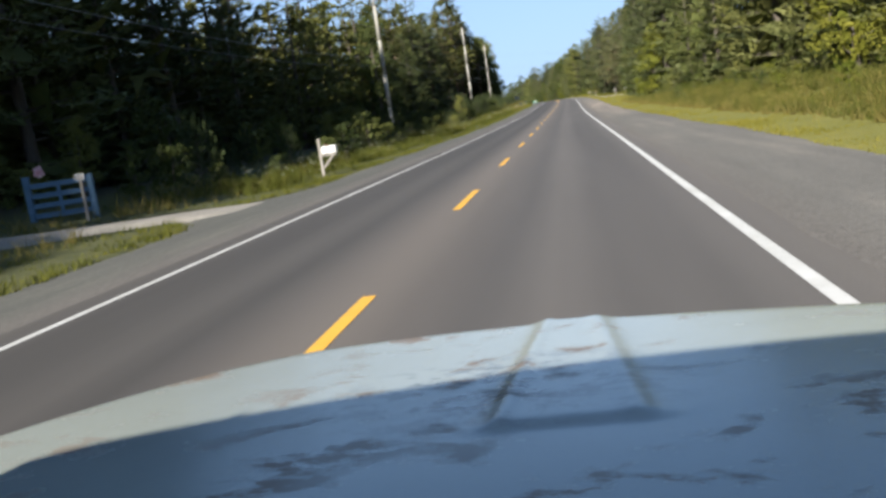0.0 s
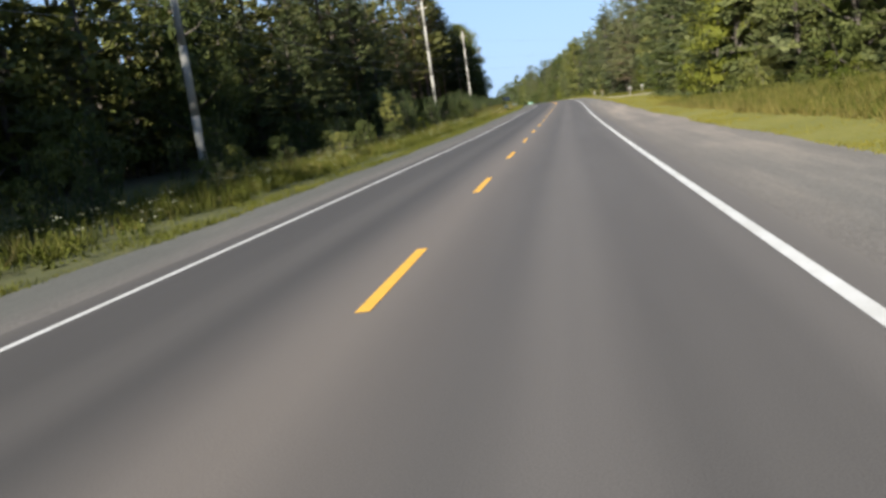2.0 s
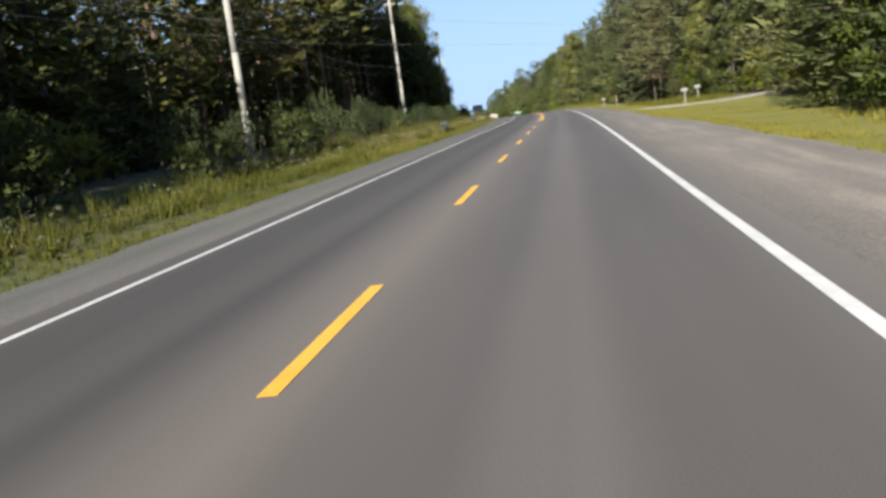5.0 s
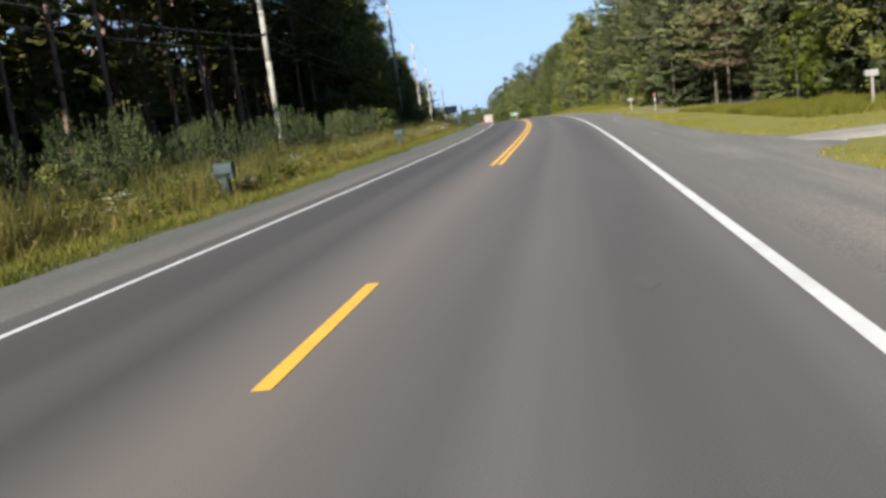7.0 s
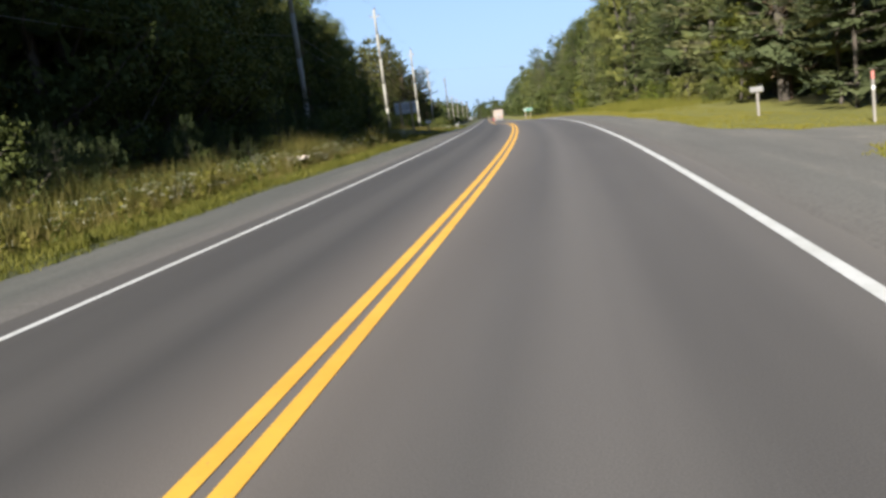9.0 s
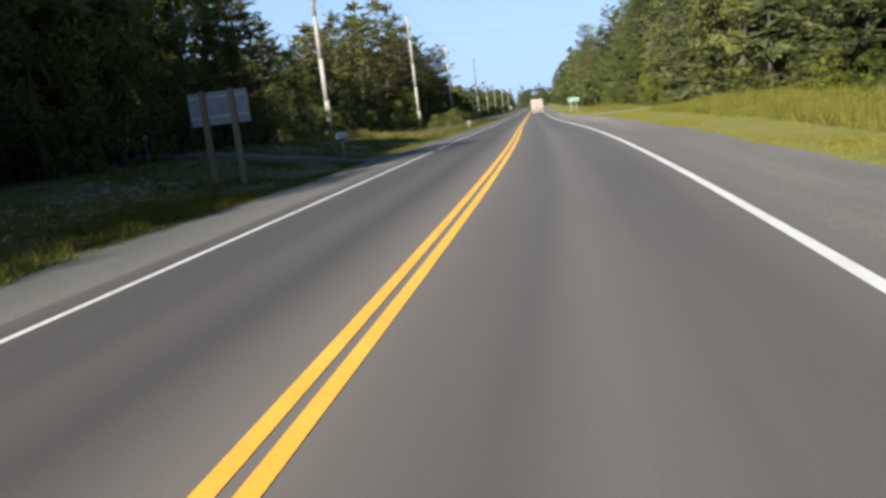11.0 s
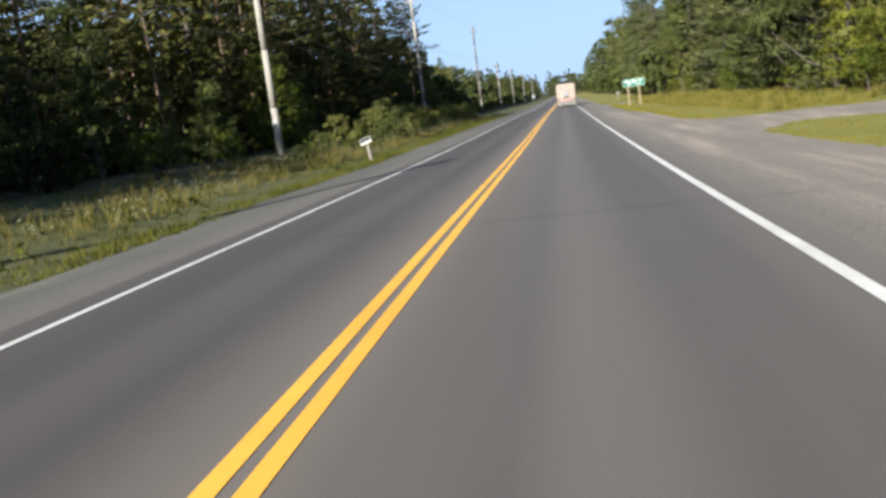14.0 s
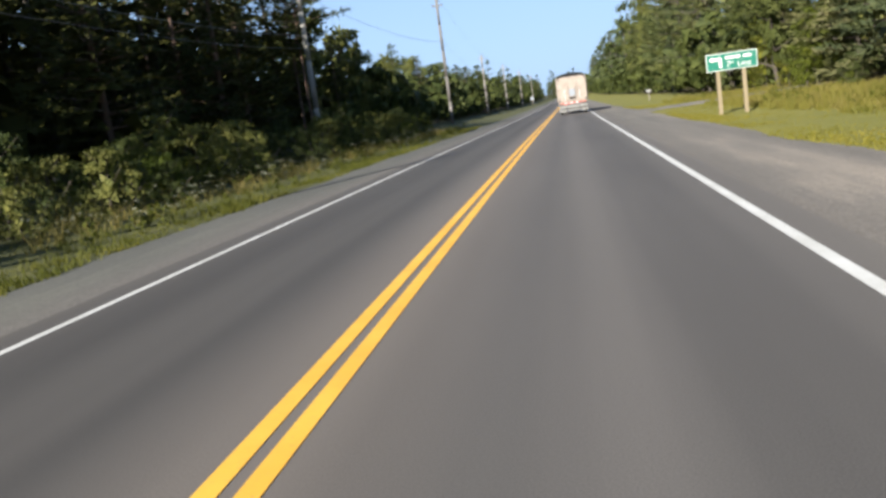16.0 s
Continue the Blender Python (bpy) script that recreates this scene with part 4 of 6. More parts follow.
# woods that go on beyond, plainer still
V, I = [], []
for i in range(2600):
    s, l = rng.uniform(-70, 640), rng.choice((-1, 1)) * rng.uniform(42, 150)
    p = place(s, l, 0.45)
    h, k = rng.uniform(9, 15), 26
    z = rng.uniform(0.08, 0.97, k)
    a = rng.uniform(0, 6.283, k)
    r = 3.0 * (1 - z) ** 0.7
    c = np.stack([np.cos(a) * r * 0.55, np.sin(a) * r * 0.55, z * h], -1) + p
    out = np.stack([np.cos(a), np.sin(a), rng.uniform(-0.1, 0.5, k)], -1) * (0.5 + r * 0.75)[:, None]
    across = np.stack([-np.sin(a), np.cos(a), rng.normal(0, 0.3, k)], -1) * (0.35 + r * 0.3)[:, None]
    V.append(np.stack([c - across - out * 0.3, c + across - out * 0.3, c + out + [0, 0, 0.2]], 1).reshape(-1, 3))
    I.append(np.full(k, rng.integers(3)))
V = np.concatenate(V)
tagged(sheet("outer_woods", V, np.arange(len(V)).reshape(-1, 3), [PINE, LEAF, SHADED_PINE], None, index=np.concatenate(I)), "mixed woods reaching back from the road", "woods", kind="stuff")

# ---- verge growth ----
for s, l, k, sc in [(24.5, -11.4, "sapling", 1.15), (22.0, -12.8, "shrub", 0.7), (55, 9.4, "shrub", 0.45), (101, 12.0, "pale", 0.8),
                    (100.5, -11.0, "leafy", 0.29), (104.5, -10.7, "sapling", 0.75), (106.8, -10.8, "shrub", 0.6), (109.5, -11.0, "sapling", 0.6), (114.0, -12.2, "leafy", 0.24), (119.0, -12.6, "leafy", 0.26)]:
    grow(k, s, l, sc)
s = 22.0
while s < 430:
    l = -rng.uniform(10.2, 14.5) if not 150 < s < 245 else -rng.uniform(10.4, 15.5)
    if s < 96:
        l = -rng.uniform(9.0, 12.5)
    if s > 350:
        l = -rng.uniform(9.6, 13.6)
    if 258 < s < 338:
        l = -rng.uniform(14.4, 16.6)
    if 344 < s < 358:
        l = -rng.uniform(9.8, 12.2)
    if 150 < s < 245:
        key = "sapling" if rng.random() < 0.94 else "shrub"
    elif s < 96:
        key = ("shrub", "shrub", "sapling")[rng.integers(3)]
    else:
        key = ("shrub", "pale", "shrub", "sapling" if s < 340 else "shrub")[rng.integers(4)]
    grow(key, s, l, rng.uniform(0.7, 1.2) if 150 < s < 174 else rng.uniform(0.55, 1.15) if 150 < s < 222 else rng.uniform(0.45, 0.9) if 150 < s < 245 else rng.uniform(0.45, 0.85) if s < 96 else rng.uniform(0.3, 0.6) if 344 < s < 358 else rng.uniform(0.5, 1.05) if s > 350 else rng.uniform(0.7, 1.4))
    s += rng.uniform(0.5, 1.05) if 150 < s < 222 else rng.uniform(0.5, 1.1) if 150 < s < 245 else rng.uniform(1.6, 3.6) if s < 96 else rng.uniform(0.5, 1.1) if s > 350 else rng.uniform(1.2, 2.8)
for i in range(14):
    grow(("shrub", "pale")[i % 2], 22 + 5.6 * i + rng.uniform(-2, 2), rng.uniform(11.5, 15.5), rng.uniform(0.35, 0.7))
s = 30.0
while s < 430:
    if 206 < s < 250 and rng.random() < 0.75:
        s += 2.0
        continue
    grow(("shrub", "pale", "bright")[rng.choice(3, p=[0.5, 0.4, 0.1])], s, np.interp(s, *FRONT_R) - rng.uniform(0.2, 2.2), rng.uniform(0.5, 1.25))
    s += rng.uniform(1.8, 4.0)


def tufts(name, n, s0, s1, lat, mat, height, width, label, per=5, splay=0.45, even=0.0):
    rg = np.random.default_rng(hash(len(name)) % 1000 + int(n) + int(s0 * 7))
    ss = rg.uniform(s0, s1, n)
    side, a, b = lat
    ll = edge(ss, side) + a + (b - a) * rg.uniform(0, 1, n) ** 1.3
    for at, sd, half in DRIVES:
        if sd == side:
            keep = (np.abs(ss - at - SKEW.get(at, 0.0) * (ll - 7)) > half + 0.4) | (ll > 24)
            ss, ll = ss[keep], ll[keep]
    if side < 0 and height > 0.15:      # kept short where the drive leaves
        keep = (ss < 262) | (ss > 302) | (rg.random(len(ss)) < 0.06)
        ss, ll = ss[keep], ll[keep]
    n = len(ss)
    patch = np.array([noise.noise(Vector((u * 0.25, v * 0.5, 3.1))) for u, v in zip(ss, ll)])
    keep = patch > rg.uniform(-0.75, 0.25, n) - even
    ss, ll, patch = ss[keep], ll[keep], patch[keep]
    n = len(ss)
    p = np.repeat(place(ss, side * ll, verge(side * ll, ss)), per, 0)
    p[:, :2] += rg.normal(0, 0.06, (len(p), 2))
    d = rg.normal(size=(len(p), 3)) * splay
    d[:, 2] = 1
    h = np.repeat(height * rg.uniform(0.6, 1.3, n) * (1 + 0.8 * patch), per)
    dn = d / np.linalg.norm(d, axis=1, keepdims=True)
    sd_ = np.cross(dn, rg.normal(size=(len(p), 3)))
    sd_ /= np.linalg.norm(sd_, axis=1, keepdims=True)
    w = width * rg.uniform(0.7, 1.3, (len(p), 1)) / 2
    V = np.stack([p - sd_ * w, p + sd_ * w, p + dn * h[:, None]], 1).reshape(-1, 3)
    tagged(sheet(name, V, np.arange(len(V)).reshape(-1, 3), mat), label, "grass", kind="stuff")


tufts("grass", 16000, 258, 306, (-1, -0.1, 9.0), GRASS, 0.10, 0.026, "short green grass beside the shaded drive", 5, 0.6, 0.6)
tufts("grass", 30000, 2, 430, (-1, -0.1, 6.5), GRASS, 0.17, 0.024, "unmown green grass on the road verge")
tufts("grass", 70000, 8, 430, (1, 0.0, 7.0), YELLOW_GRASS, 0.085, 0.030, "sunlit green grass on the road verge", 3, 0.6, 0.6)
tufts("tall_grass", 12000, 8, 430, (-1, 2.0, 8.0), DRY_GRASS, 0.45, 0.022, "tall seeding grass and weeds")
tufts("tall_weeds", 6500, 148, 250, (-1, 1.6, 6.0), DRY_GRASS, 0.85, 0.022, "tall seeding yellow weeds before the young pines", 6, 0.3)
tufts("tall_weeds", 6000, 148, 250, (-1, 2.2, 7.0), GRASS, 0.70, 0.03, "tall yellow-green weeds before the young pines", 6, 0.5)
tufts("mid_grass", 15000, 138, 262, (-1, 0.2, 3.4), GRASS, 0.24, 0.026, "rank green grass between gravel and weeds", 5, 0.5, 0.4)
tufts("mid_grass", 4000, 138, 262, (-1, 1.2, 3.8), DRY_GRASS, 0.42, 0.022, "seeding grass between gravel and weeds", 5, 0.4, 0.2)
tufts("tall_weeds", 5000, 20, 148, (-1, 1.4, 5.0), GRASS, 0.50, 0.03, "tall yellow-green weeds on the verge", 6, 0.3)
tufts("edge_grass", 9000, 2, 430, (-1, -0.25, 0.9), GRASS, 0.14, 0.026, "grass hanging over the edge of the gravel", 7, 0.6)
tufts("edge_grass", 5000, 8, 430, (1, -0.2, 0.7), YELLOW_GRASS, 0.10, 0.028, "grass creeping over the edge of the gravel", 6, 0.6)
tufts("tall_grass", 1500, 98, 132, (1, 3.4, 9.0), GOLD_WEED, 0.45, 0.036, "yellowing weeds on the bank below the trees", 5, 0.45, 0.2)
tufts("tall_grass", 11000, 10, 102, (1, 1.8, 11.0), GOLD_WEED, 0.42, 0.036, "tall yellowing weeds on the bank below the trees", 5, 0.5, 0.3)
tufts("tall_grass", 9000, 9, 103, (1, 1.6, 10.0), TAN_GRASS, 0.40, 0.030, "tall tan grass on the bank below the trees", 5, 0.5, 0.3)
tufts("tall_grass", 4500, 255, 304, (1, 2.4, 11.0), GOLD_WEED, 0.36, 0.034, "tall yellowing grass below the trees", 5, 0.45, 0.5)
tufts("tall_grass", 4500, 347, 430, (1, 3.0, 11.0), GOLD_WEED, 0.38, 0.034, "tall yellow-green grass below the trees", 5, 0.45, 0.5)
tufts("tall_grass", 2200, 348, 430, (1, 3.4, 11.0), TAN_GRASS, 0.42, 0.028, "tall tan grass below the trees", 5, 0.45, 0.2)
tufts("tall_grass", 4000, 178, 206, (1, 3.6, 10.0), YELLOW_GRASS, 0.42, 0.030, "tall yellowing grass below the trees", 5, 0.45, 0.5)


def flowers(n, s0, s1, a, b):
    rg = np.random.default_rng(n)
    ss, ll = rg.uniform(s0, s1, n), rg.uniform(a, b, n)
    keep = np.array([noise.noise(Vector((u * 0.3, v, 9.0))) > 0.06 for u, v in zip(ss, ll)]) & ((ss < 262) | (ss > 302))
    ss, ll = ss[keep], ll[keep]
    c = place(ss, -ll, verge(-ll, ss) + rg.uniform(0.32, 0.80, len(ss)))
    C = np.repeat(c, 7, 0) + rg.normal(size=(7 * len(c), 3)) * [0.05, 0.05, 0.015]
    V, F = leaves(C, 0.042, rg, 3.0)
    tagged(sheet("wild_flowers", V, F, FLOWER), "white wild flower heads among the weeds", "flowers", kind="stuff")


def weeds(name, n, s0, s1, a, b_, mat, size, label):
    """Low leafy clumps of broad-leaved weeds."""
    rg = np.random.default_rng(n)
    ss, ll = rg.uniform(s0, s1, n), a + (b_ - a) * rg.uniform(0, 1, n)
    side = np.sign(a)
    keep = np.array([noise.noise(Vector((u * 0.2, v * 0.4, 21.0))) > rg.uniform(-0.5, 0.35) for u, v in zip(ss, ll)])
    if side < 0:
        keep &= (ss < 262) | (ss > 302)
    for at, sd, half in DRIVES:
        if sd == side:
            keep &= np.abs(ss - at) > half + 0.8
    ss, ll = ss[keep], ll[keep]
    hh = size * rg.uniform(0.5, 1.4, len(ss))
    k = 34
    c = np.repeat(place(ss, ll, verge(ll, ss)), k, 0)
    h = np.repeat(hh, k)
    u = rg.uniform(0, 1, len(c)) ** 0.7
    r = h * 0.55 * np.sqrt(1.05 - u) * rg.uniform(0.3, 1, len(c))
    th_ = rg.uniform(0, 6.283, len(c))
    c = c + np.stack([r * np.cos(th_), r * np.sin(th_), u * h], -1)
    V, F = leaves(c, 0.10, rg, 0.8)
    tagged(sheet(name, V, F, mat), label, "weeds", kind="stuff")


weeds("weeds", 900, 20, 430, -6.5, -9.5, GRASS, 0.42, "low leafy green weeds on the verge")
weeds("weeds", 1100, 140, 256, -7.4, -10.0, GOLD_WEED, 0.55, "yellow-green leafy weeds before the young pines")
weeds("weeds", 1700, 146, 252, -8.3, -11.5, LEAF, 0.65, "tall leafy weeds before the young pines")
weeds("weeds", 520, 12, 112, 10.5, 17.0, GOLD_WEED, 0.75, "tall yellow-green weeds below the trees")
weeds("weeds", 160, 14, 110, 11.5, 17.0, LEAF, 0.95, "dark leafy weeds on the bank below the trees")
weeds("weeds", 300, 347, 430, 10.5, 15.0, GOLD_WEED, 0.45, "leafy weeds in the long grass")
flowers(6000, 20, 430, 6.7, 9.4)
flowers(4000, 150, 262, 7.2, 9.2)

# ---- utility poles and wires ----
POLES = [(3.0, -14.6, 1), (74.0, -14.35, 1), (146.5, -14.75, 1), (200.0, -15.4, 1), (254.0, -14.2, 1), (304.0, -14.1, 1), (354.0, -13.85, 1), (409.0, -14.5, 1), (459.0, -12.6, 1),
         (513.0, -13.2, 0.72), (565.0, -13.2, 0.72), (620.0, -12.5, 0.72), (690.0, -12.0, 0.72)]      # where, how far out, height as a share
POLE_H = 15.0


def utility_pole(wood=POLE_WOOD, label="weathered pale wooden utility pole on the verge"):
    root = new("utility_pole")
    bm = bmesh.new()
    for i in range(5):
        a, b = i / 5, (i + 1) / 5
        tube(bm, (0, 0, -0.4 + (POLE_H + 0.4) * a), (0, 0, -0.4 + (POLE_H + 0.4) * b), 0.205 - 0.07 * a, 0.205 - 0.07 * b, 12)
    part("shaft", bm, wood, root, smooth=True)
    boxed("top_bracket", (0.07, 0.17, -0.04, 0.04, POLE_H - 0.5, POLE_H + 0.12), DARK_METAL, root, 0.01)
    tubed("insulator", (0.12, 0, POLE_H + 0.10), (0.12, 0, POLE_H + 0.34), 0.06, CERAMIC, root, 0.035, 10)
    for z in (9.9, 7.9):
        boxed("bracket", (0.09, 0.20, -0.03, 0.03, z - 0.06, z + 0.06), DARK_METAL, root, 0.008)
        tubed("spool_insulator", (0.2, 0, z - 0.05), (0.2, 0, z + 0.05), 0.045, CERAMIC, root, 0.045, 10)
    arm = boxed("crossarm", (-0.62, 0.62, -0.165, -0.065, POLE_H - 0.95, POLE_H - 0.83), wood, root, 0.01)
    for x in (-0.52, 0.52):
        tubed("insulator", (x, -0.115, POLE_H - 0.83), (x, -0.115, POLE_H - 0.62), 0.05, CERAMIC, arm, 0.03, 8)
    bm = bmesh.new()
    box(bm, -0.018, 0.018, 0.15, 0.18, 0.2, POLE_H - 2.0, 0.004)
    part("ground_cable", bm, DARK_METAL, root)
    boxed("tag", (-0.06, 0.06, -0.206, -0.196, 1.9, 2.05), BRIGHT_METAL, root, 0.002)
    return tagged(root, label, "utility pole", "roadside utility poles")


first = utility_pole()
first.matrix_basis = spot(*POLES[0][:2])
for s, l, share in POLES[1:8]:
    copy_thing(first, spot(s, l, rng.uniform(-4, 4)))
tall_one = utility_pole(worn("dark_pole_wood", (0.13, 0.12, 0.11), (0.19, 0.18, 0.165), 2.0, 0.9, 0, 0.5, (1, 1, 0.08), 40.0), "tall dark grey wooden utility pole on the verge")
tall_one.matrix_basis = spot(*POLES[8][:2])
grey_one = utility_pole(GREY_WOOD, "short grey wooden utility pole beside the road")
grey_one.matrix_basis = spot(*POLES[9][:2]) @ Matrix.Scale(POLES[9][2], 4, (0, 0, 1))
for s, l, share in POLES[10:]:
    copy_thing(grey_one, spot(s, l)).scale = (1, 1, share)


def overhead_wire(spans, sag, r, label="thin dark overhead wire strung between the poles"):
    """One wire through pairs of points, hanging between each two."""
    pts = [a + (b - a) * f - np.array([0, 0, sag * 4 * f * (1 - f)]) for a, b in spans for f in np.linspace(0, 1, 17)[:-1]]
    pts.append(spans[-1][1])
    v, f = stems([(a, b, r, r) for a, b in zip(pts[:-1], pts[1:])], 4)
    tagged(sheet("overhead_wire", v, f, WIRE), label, "wire", "overhead wires")


def on_pole(k, off, z):
    s, l, share = POLES[k]
    return np.array(place(s, l + off, float(verge(l, s)) + z * share))


for off, z, sag, r in ((0.12, POLE_H + 0.33, 0.7, 0.010), (0.22, 9.9, 0.8, 0.012), (0.22, 7.3, 0.9, 0.013), (0.22, 6.5, 0.8, 0.010)):
    overhead_wire([(on_pole(k, off, z), on_pole(k + 1, off, z)) for k in range(len(POLES) - 1)], sag, r)
# wires that cross the road into the trees on the other side
for z in (10.1, 7.9, 6.3):
    overhead_wire([(on_pole(2, 0.2, z), np.array(place(205.0, 20.0, z)))], 0.5, 0.006, "thin overhead wire crossing the road to the far trees")
overhead_wire([(on_pole(5, 0.2, 7.2), np.array(place(306.0, 19.0, 6.6)))], 0.4, 0.007, "thin overhead wire crossing the road to the far trees")

# ---- mailboxes ----


def letter_box(parent, metal, w=0.20, d=0.50, z=1.0, x=0.0, y=0.0, name="box"):
    """A mailbox with a rounded top, its door towards the road (+x)."""
    bm = bmesh.new()
    prof = [(-w / 2, 0), (w / 2, 0)] + [(w / 2 * math.cos(a), 0.13 + w / 2 * math.sin(a)) for a in np.linspace(0, math.pi, 9)]
    rings = []
    for xx in (-d / 2, d / 2):
        rings.append([bm.verts.new((x + xx, y + p, z + q)) for p, q in prof])
    n = len(prof)
    for i in range(n):
        bm.faces.new((rings[0][i], rings[0][(i + 1) % n], rings[1][(i + 1) % n], rings[1][i]))
    bm.faces.new(rings[0][::-1]), bm.faces.new(rings[1])
    body = part(name, bm, metal, parent, "")
    bm = bmesh.new()
    v = [bm.verts.new((x + d / 2 + 0.012, y + p * 1.05, z + q * 1.03)) for p, q in prof]
    u = [bm.verts.new((x + d / 2 - 0.02, y + p * 1.05, z + q * 1.03)) for p, q in prof]
    bm.faces.new(v)
    for i in range(n):
        bm.faces.new((u[i], u[(i + 1) % n], v[(i + 1) % n], v[i]))
    part("door", bm, metal, body)
    if metal is WHITE_METAL:
        boxed("flag", (x - 0.05, x - 0.03, y - w / 2 - 0.012, y - w / 2 - 0.004, z + 0.06, z + 0.30), FADED_RED, body)
    return body


def white_mailbox(s, l):
    """White box on an arm with a slanting brace, beside a taller post."""
    root = new("mailbox")
    boxed("post", (-0.05, 0.05, -0.05, 0.05, -0.3, 1.45), GREY_WOOD, root, 0.008)
    boxed("arm", (0.05, 0.62, -0.045, 0.045, 0.78, 0.87), GREY_WOOD, root, 0.006)
    bm = bmesh.new()
    tube(bm, (0.05, 0, 0.34), (0.50, 0, 0.80), 0.045, 0.045, 6)
    part("brace", bm, GREY_WOOD, root)
    letter_box(root, WHITE_METAL, 0.30, 0.52, 0.87, 0.36)
    root.matrix_basis = spot(s, l)
    return tagged(root, "white mailbox on a grey wooden post with a slanted brace", "mailbox", "roadside mailboxes")


def moulded_mailbox(s, l):
    """Dark green box on a wide flared post of one piece."""
    root = new("mailbox")
    bm = bmesh.new()
    for (z0, a0), (z1, a1) in zip([(-0.2, 0.13), (0.45, 0.105), (0.62, 0.12)], [(0.45, 0.105), (0.62, 0.12), (0.74, 0.20)]):
        bmesh.ops.create_cone(bm, cap_ends=True, segments=4, radius1=a0 * 1.414, radius2=a1 * 1.414, depth=z1 - z0,
                              matrix=Matrix.Translation((0, 0, (z0 + z1) / 2)) @ Matrix.Rotation(math.pi / 4, 4, "Z"))
    part("post", bm, DARK_GREEN_METAL, root)
    boxed("shelf", (-0.26, 0.30, -0.15, 0.15, 0.74, 0.79), DARK_GREEN_METAL, root, 0.01)
    letter_box(root, DARK_GREEN_METAL, 0.28, 0.52, 0.79, 0.02)
    boxed("paper_tube", (-0.20, 0.30, -0.10, 0.10, 0.60, 0.735), DARK_GREEN_METAL, root, 0.015)
    root.matrix_basis = spot(s, l)
    return tagged(root, "dark green moulded mailbox on a flared post", "mailbox", "roadside mailboxes")


def plain_mailbox(s, l, metal, wood, label, z=0.9, turn=0.0, w=0.26, lean=0.0):
    root = new("mailbox")
    boxed("post", (-0.05, 0.05, -0.05, 0.05, -0.3, z), wood, root, 0.008)
    boxed("board", (-0.22, 0.24, -0.11, 0.11, z, z + 0.03), wood, root, 0.006)
    letter_box(root, metal, w, 0.50, z + 0.03, 0.02)
    root.matrix_basis = spot(s, l, turn) @ Matrix.Rotation(radians(lean), 4, "Y")
    return tagged(root, label, "mailbox", "roadside mailboxes")


white_mailbox(25.9, -7.28)
moulded_mailbox(170.4, -7.55)
moulded_mailbox(198.0, -7.55)
plain_mailbox(278.0, -7.6, WHITE_METAL, GREY_WOOD, "small white mailbox on a thin post in the shade", 0.95)
def leaning_mailbox(s, l):
    """Old square box on a tilted board, its door gone, on a leaning grey post."""
    root = new("mailbox")
    boxed("post", (-0.055, 0.055, -0.055, 0.055, -0.3, 0.80), GREY_WOOD, root, 0.01)
    tilt = Matrix.Translation((0, 0, 0.80)) @ Matrix.Rotation(radians(-13), 4, "Y") @ Matrix.Translation((0, 0, -0.80))
    boxed("board", (-0.27, 0.25, -0.12, 0.12, 0.80, 0.84), WHITE_METAL, root, 0.006, m=tilt)
    bm = bmesh.new()
    for d in ((-0.26, 0.24, -0.115, -0.105, 0.842, 1.06), (-0.26, 0.24, 0.105, 0.115, 0.842, 1.06), (-0.26, 0.24, -0.104, 0.104, 1.05, 1.06), (-0.26, -0.25, -0.104, 0.104, 0.842, 1.049)):
        box(bm, *d, m=tilt)
    box_ = part("box", bm, GREY_METAL, root)
    boxed("side_panel", (-0.22, 0.20, -0.119, -0.1155, 0.90, 1.03), DARK_GREEN_METAL, box_, m=tilt, label="dark painted side panel")
    boxed("bottom_rail", (-0.26, 0.24, -0.128, -0.1155, 0.845, 0.885), WHITE_METAL, box_, m=tilt)
    root.matrix_basis = spot(s, l) @ Matrix.Rotation(radians(-5), 4, "Y")
    return tagged(root, "weathered box mailbox tilted on a leaning grey post", "mailbox", "roadside mailboxes")


leaning_mailbox(344.0, -6.55)
plain_mailbox(173.0, 11.5, GREY_METAL, GREY_WOOD, "weathered white mailbox at a driveway", 1.05, 180, 0.14)
plain_mailbox(185.0, 14.5, GREY_METAL, GREY_WOOD, "white mailbox on a tall grey post", 1.15, 180, 0.22)
plain_mailbox(230.5, 10.0, GREY_METAL, GREY_WOOD, "white mailbox on a pale wooden post", 1.0, 180, 0.13)
plain_mailbox(452.0, 10.4, GREY_METAL, GREY_WOOD, "small white mailbox across the side drive", 0.9, 180, 0.3)


def marker_post(s, l, h, cap, label, wood=GREY_WOOD):
    root = new("marker_post")
    boxed("post", (-0.038, 0.038, -0.038, 0.038, -0.3, h), wood, root, 0.01)
    boxed("cap", (-0.042, 0.042, -0.042, 0.042, h - 0.22, h + 0.01), cap, root, 0.01)
    boxed("band", (-0.041, 0.041, -0.041, 0.041, h - 0.52, h - 0.40), SIGN_WHITE, root, 0.004)
    root.matrix_basis = spot(s, l)
    return tagged(root, label, "post", "driveway posts")


marker_post(220.0, 10.5, 1.45, FADED_RED, "grey wooden driveway post with a red top")

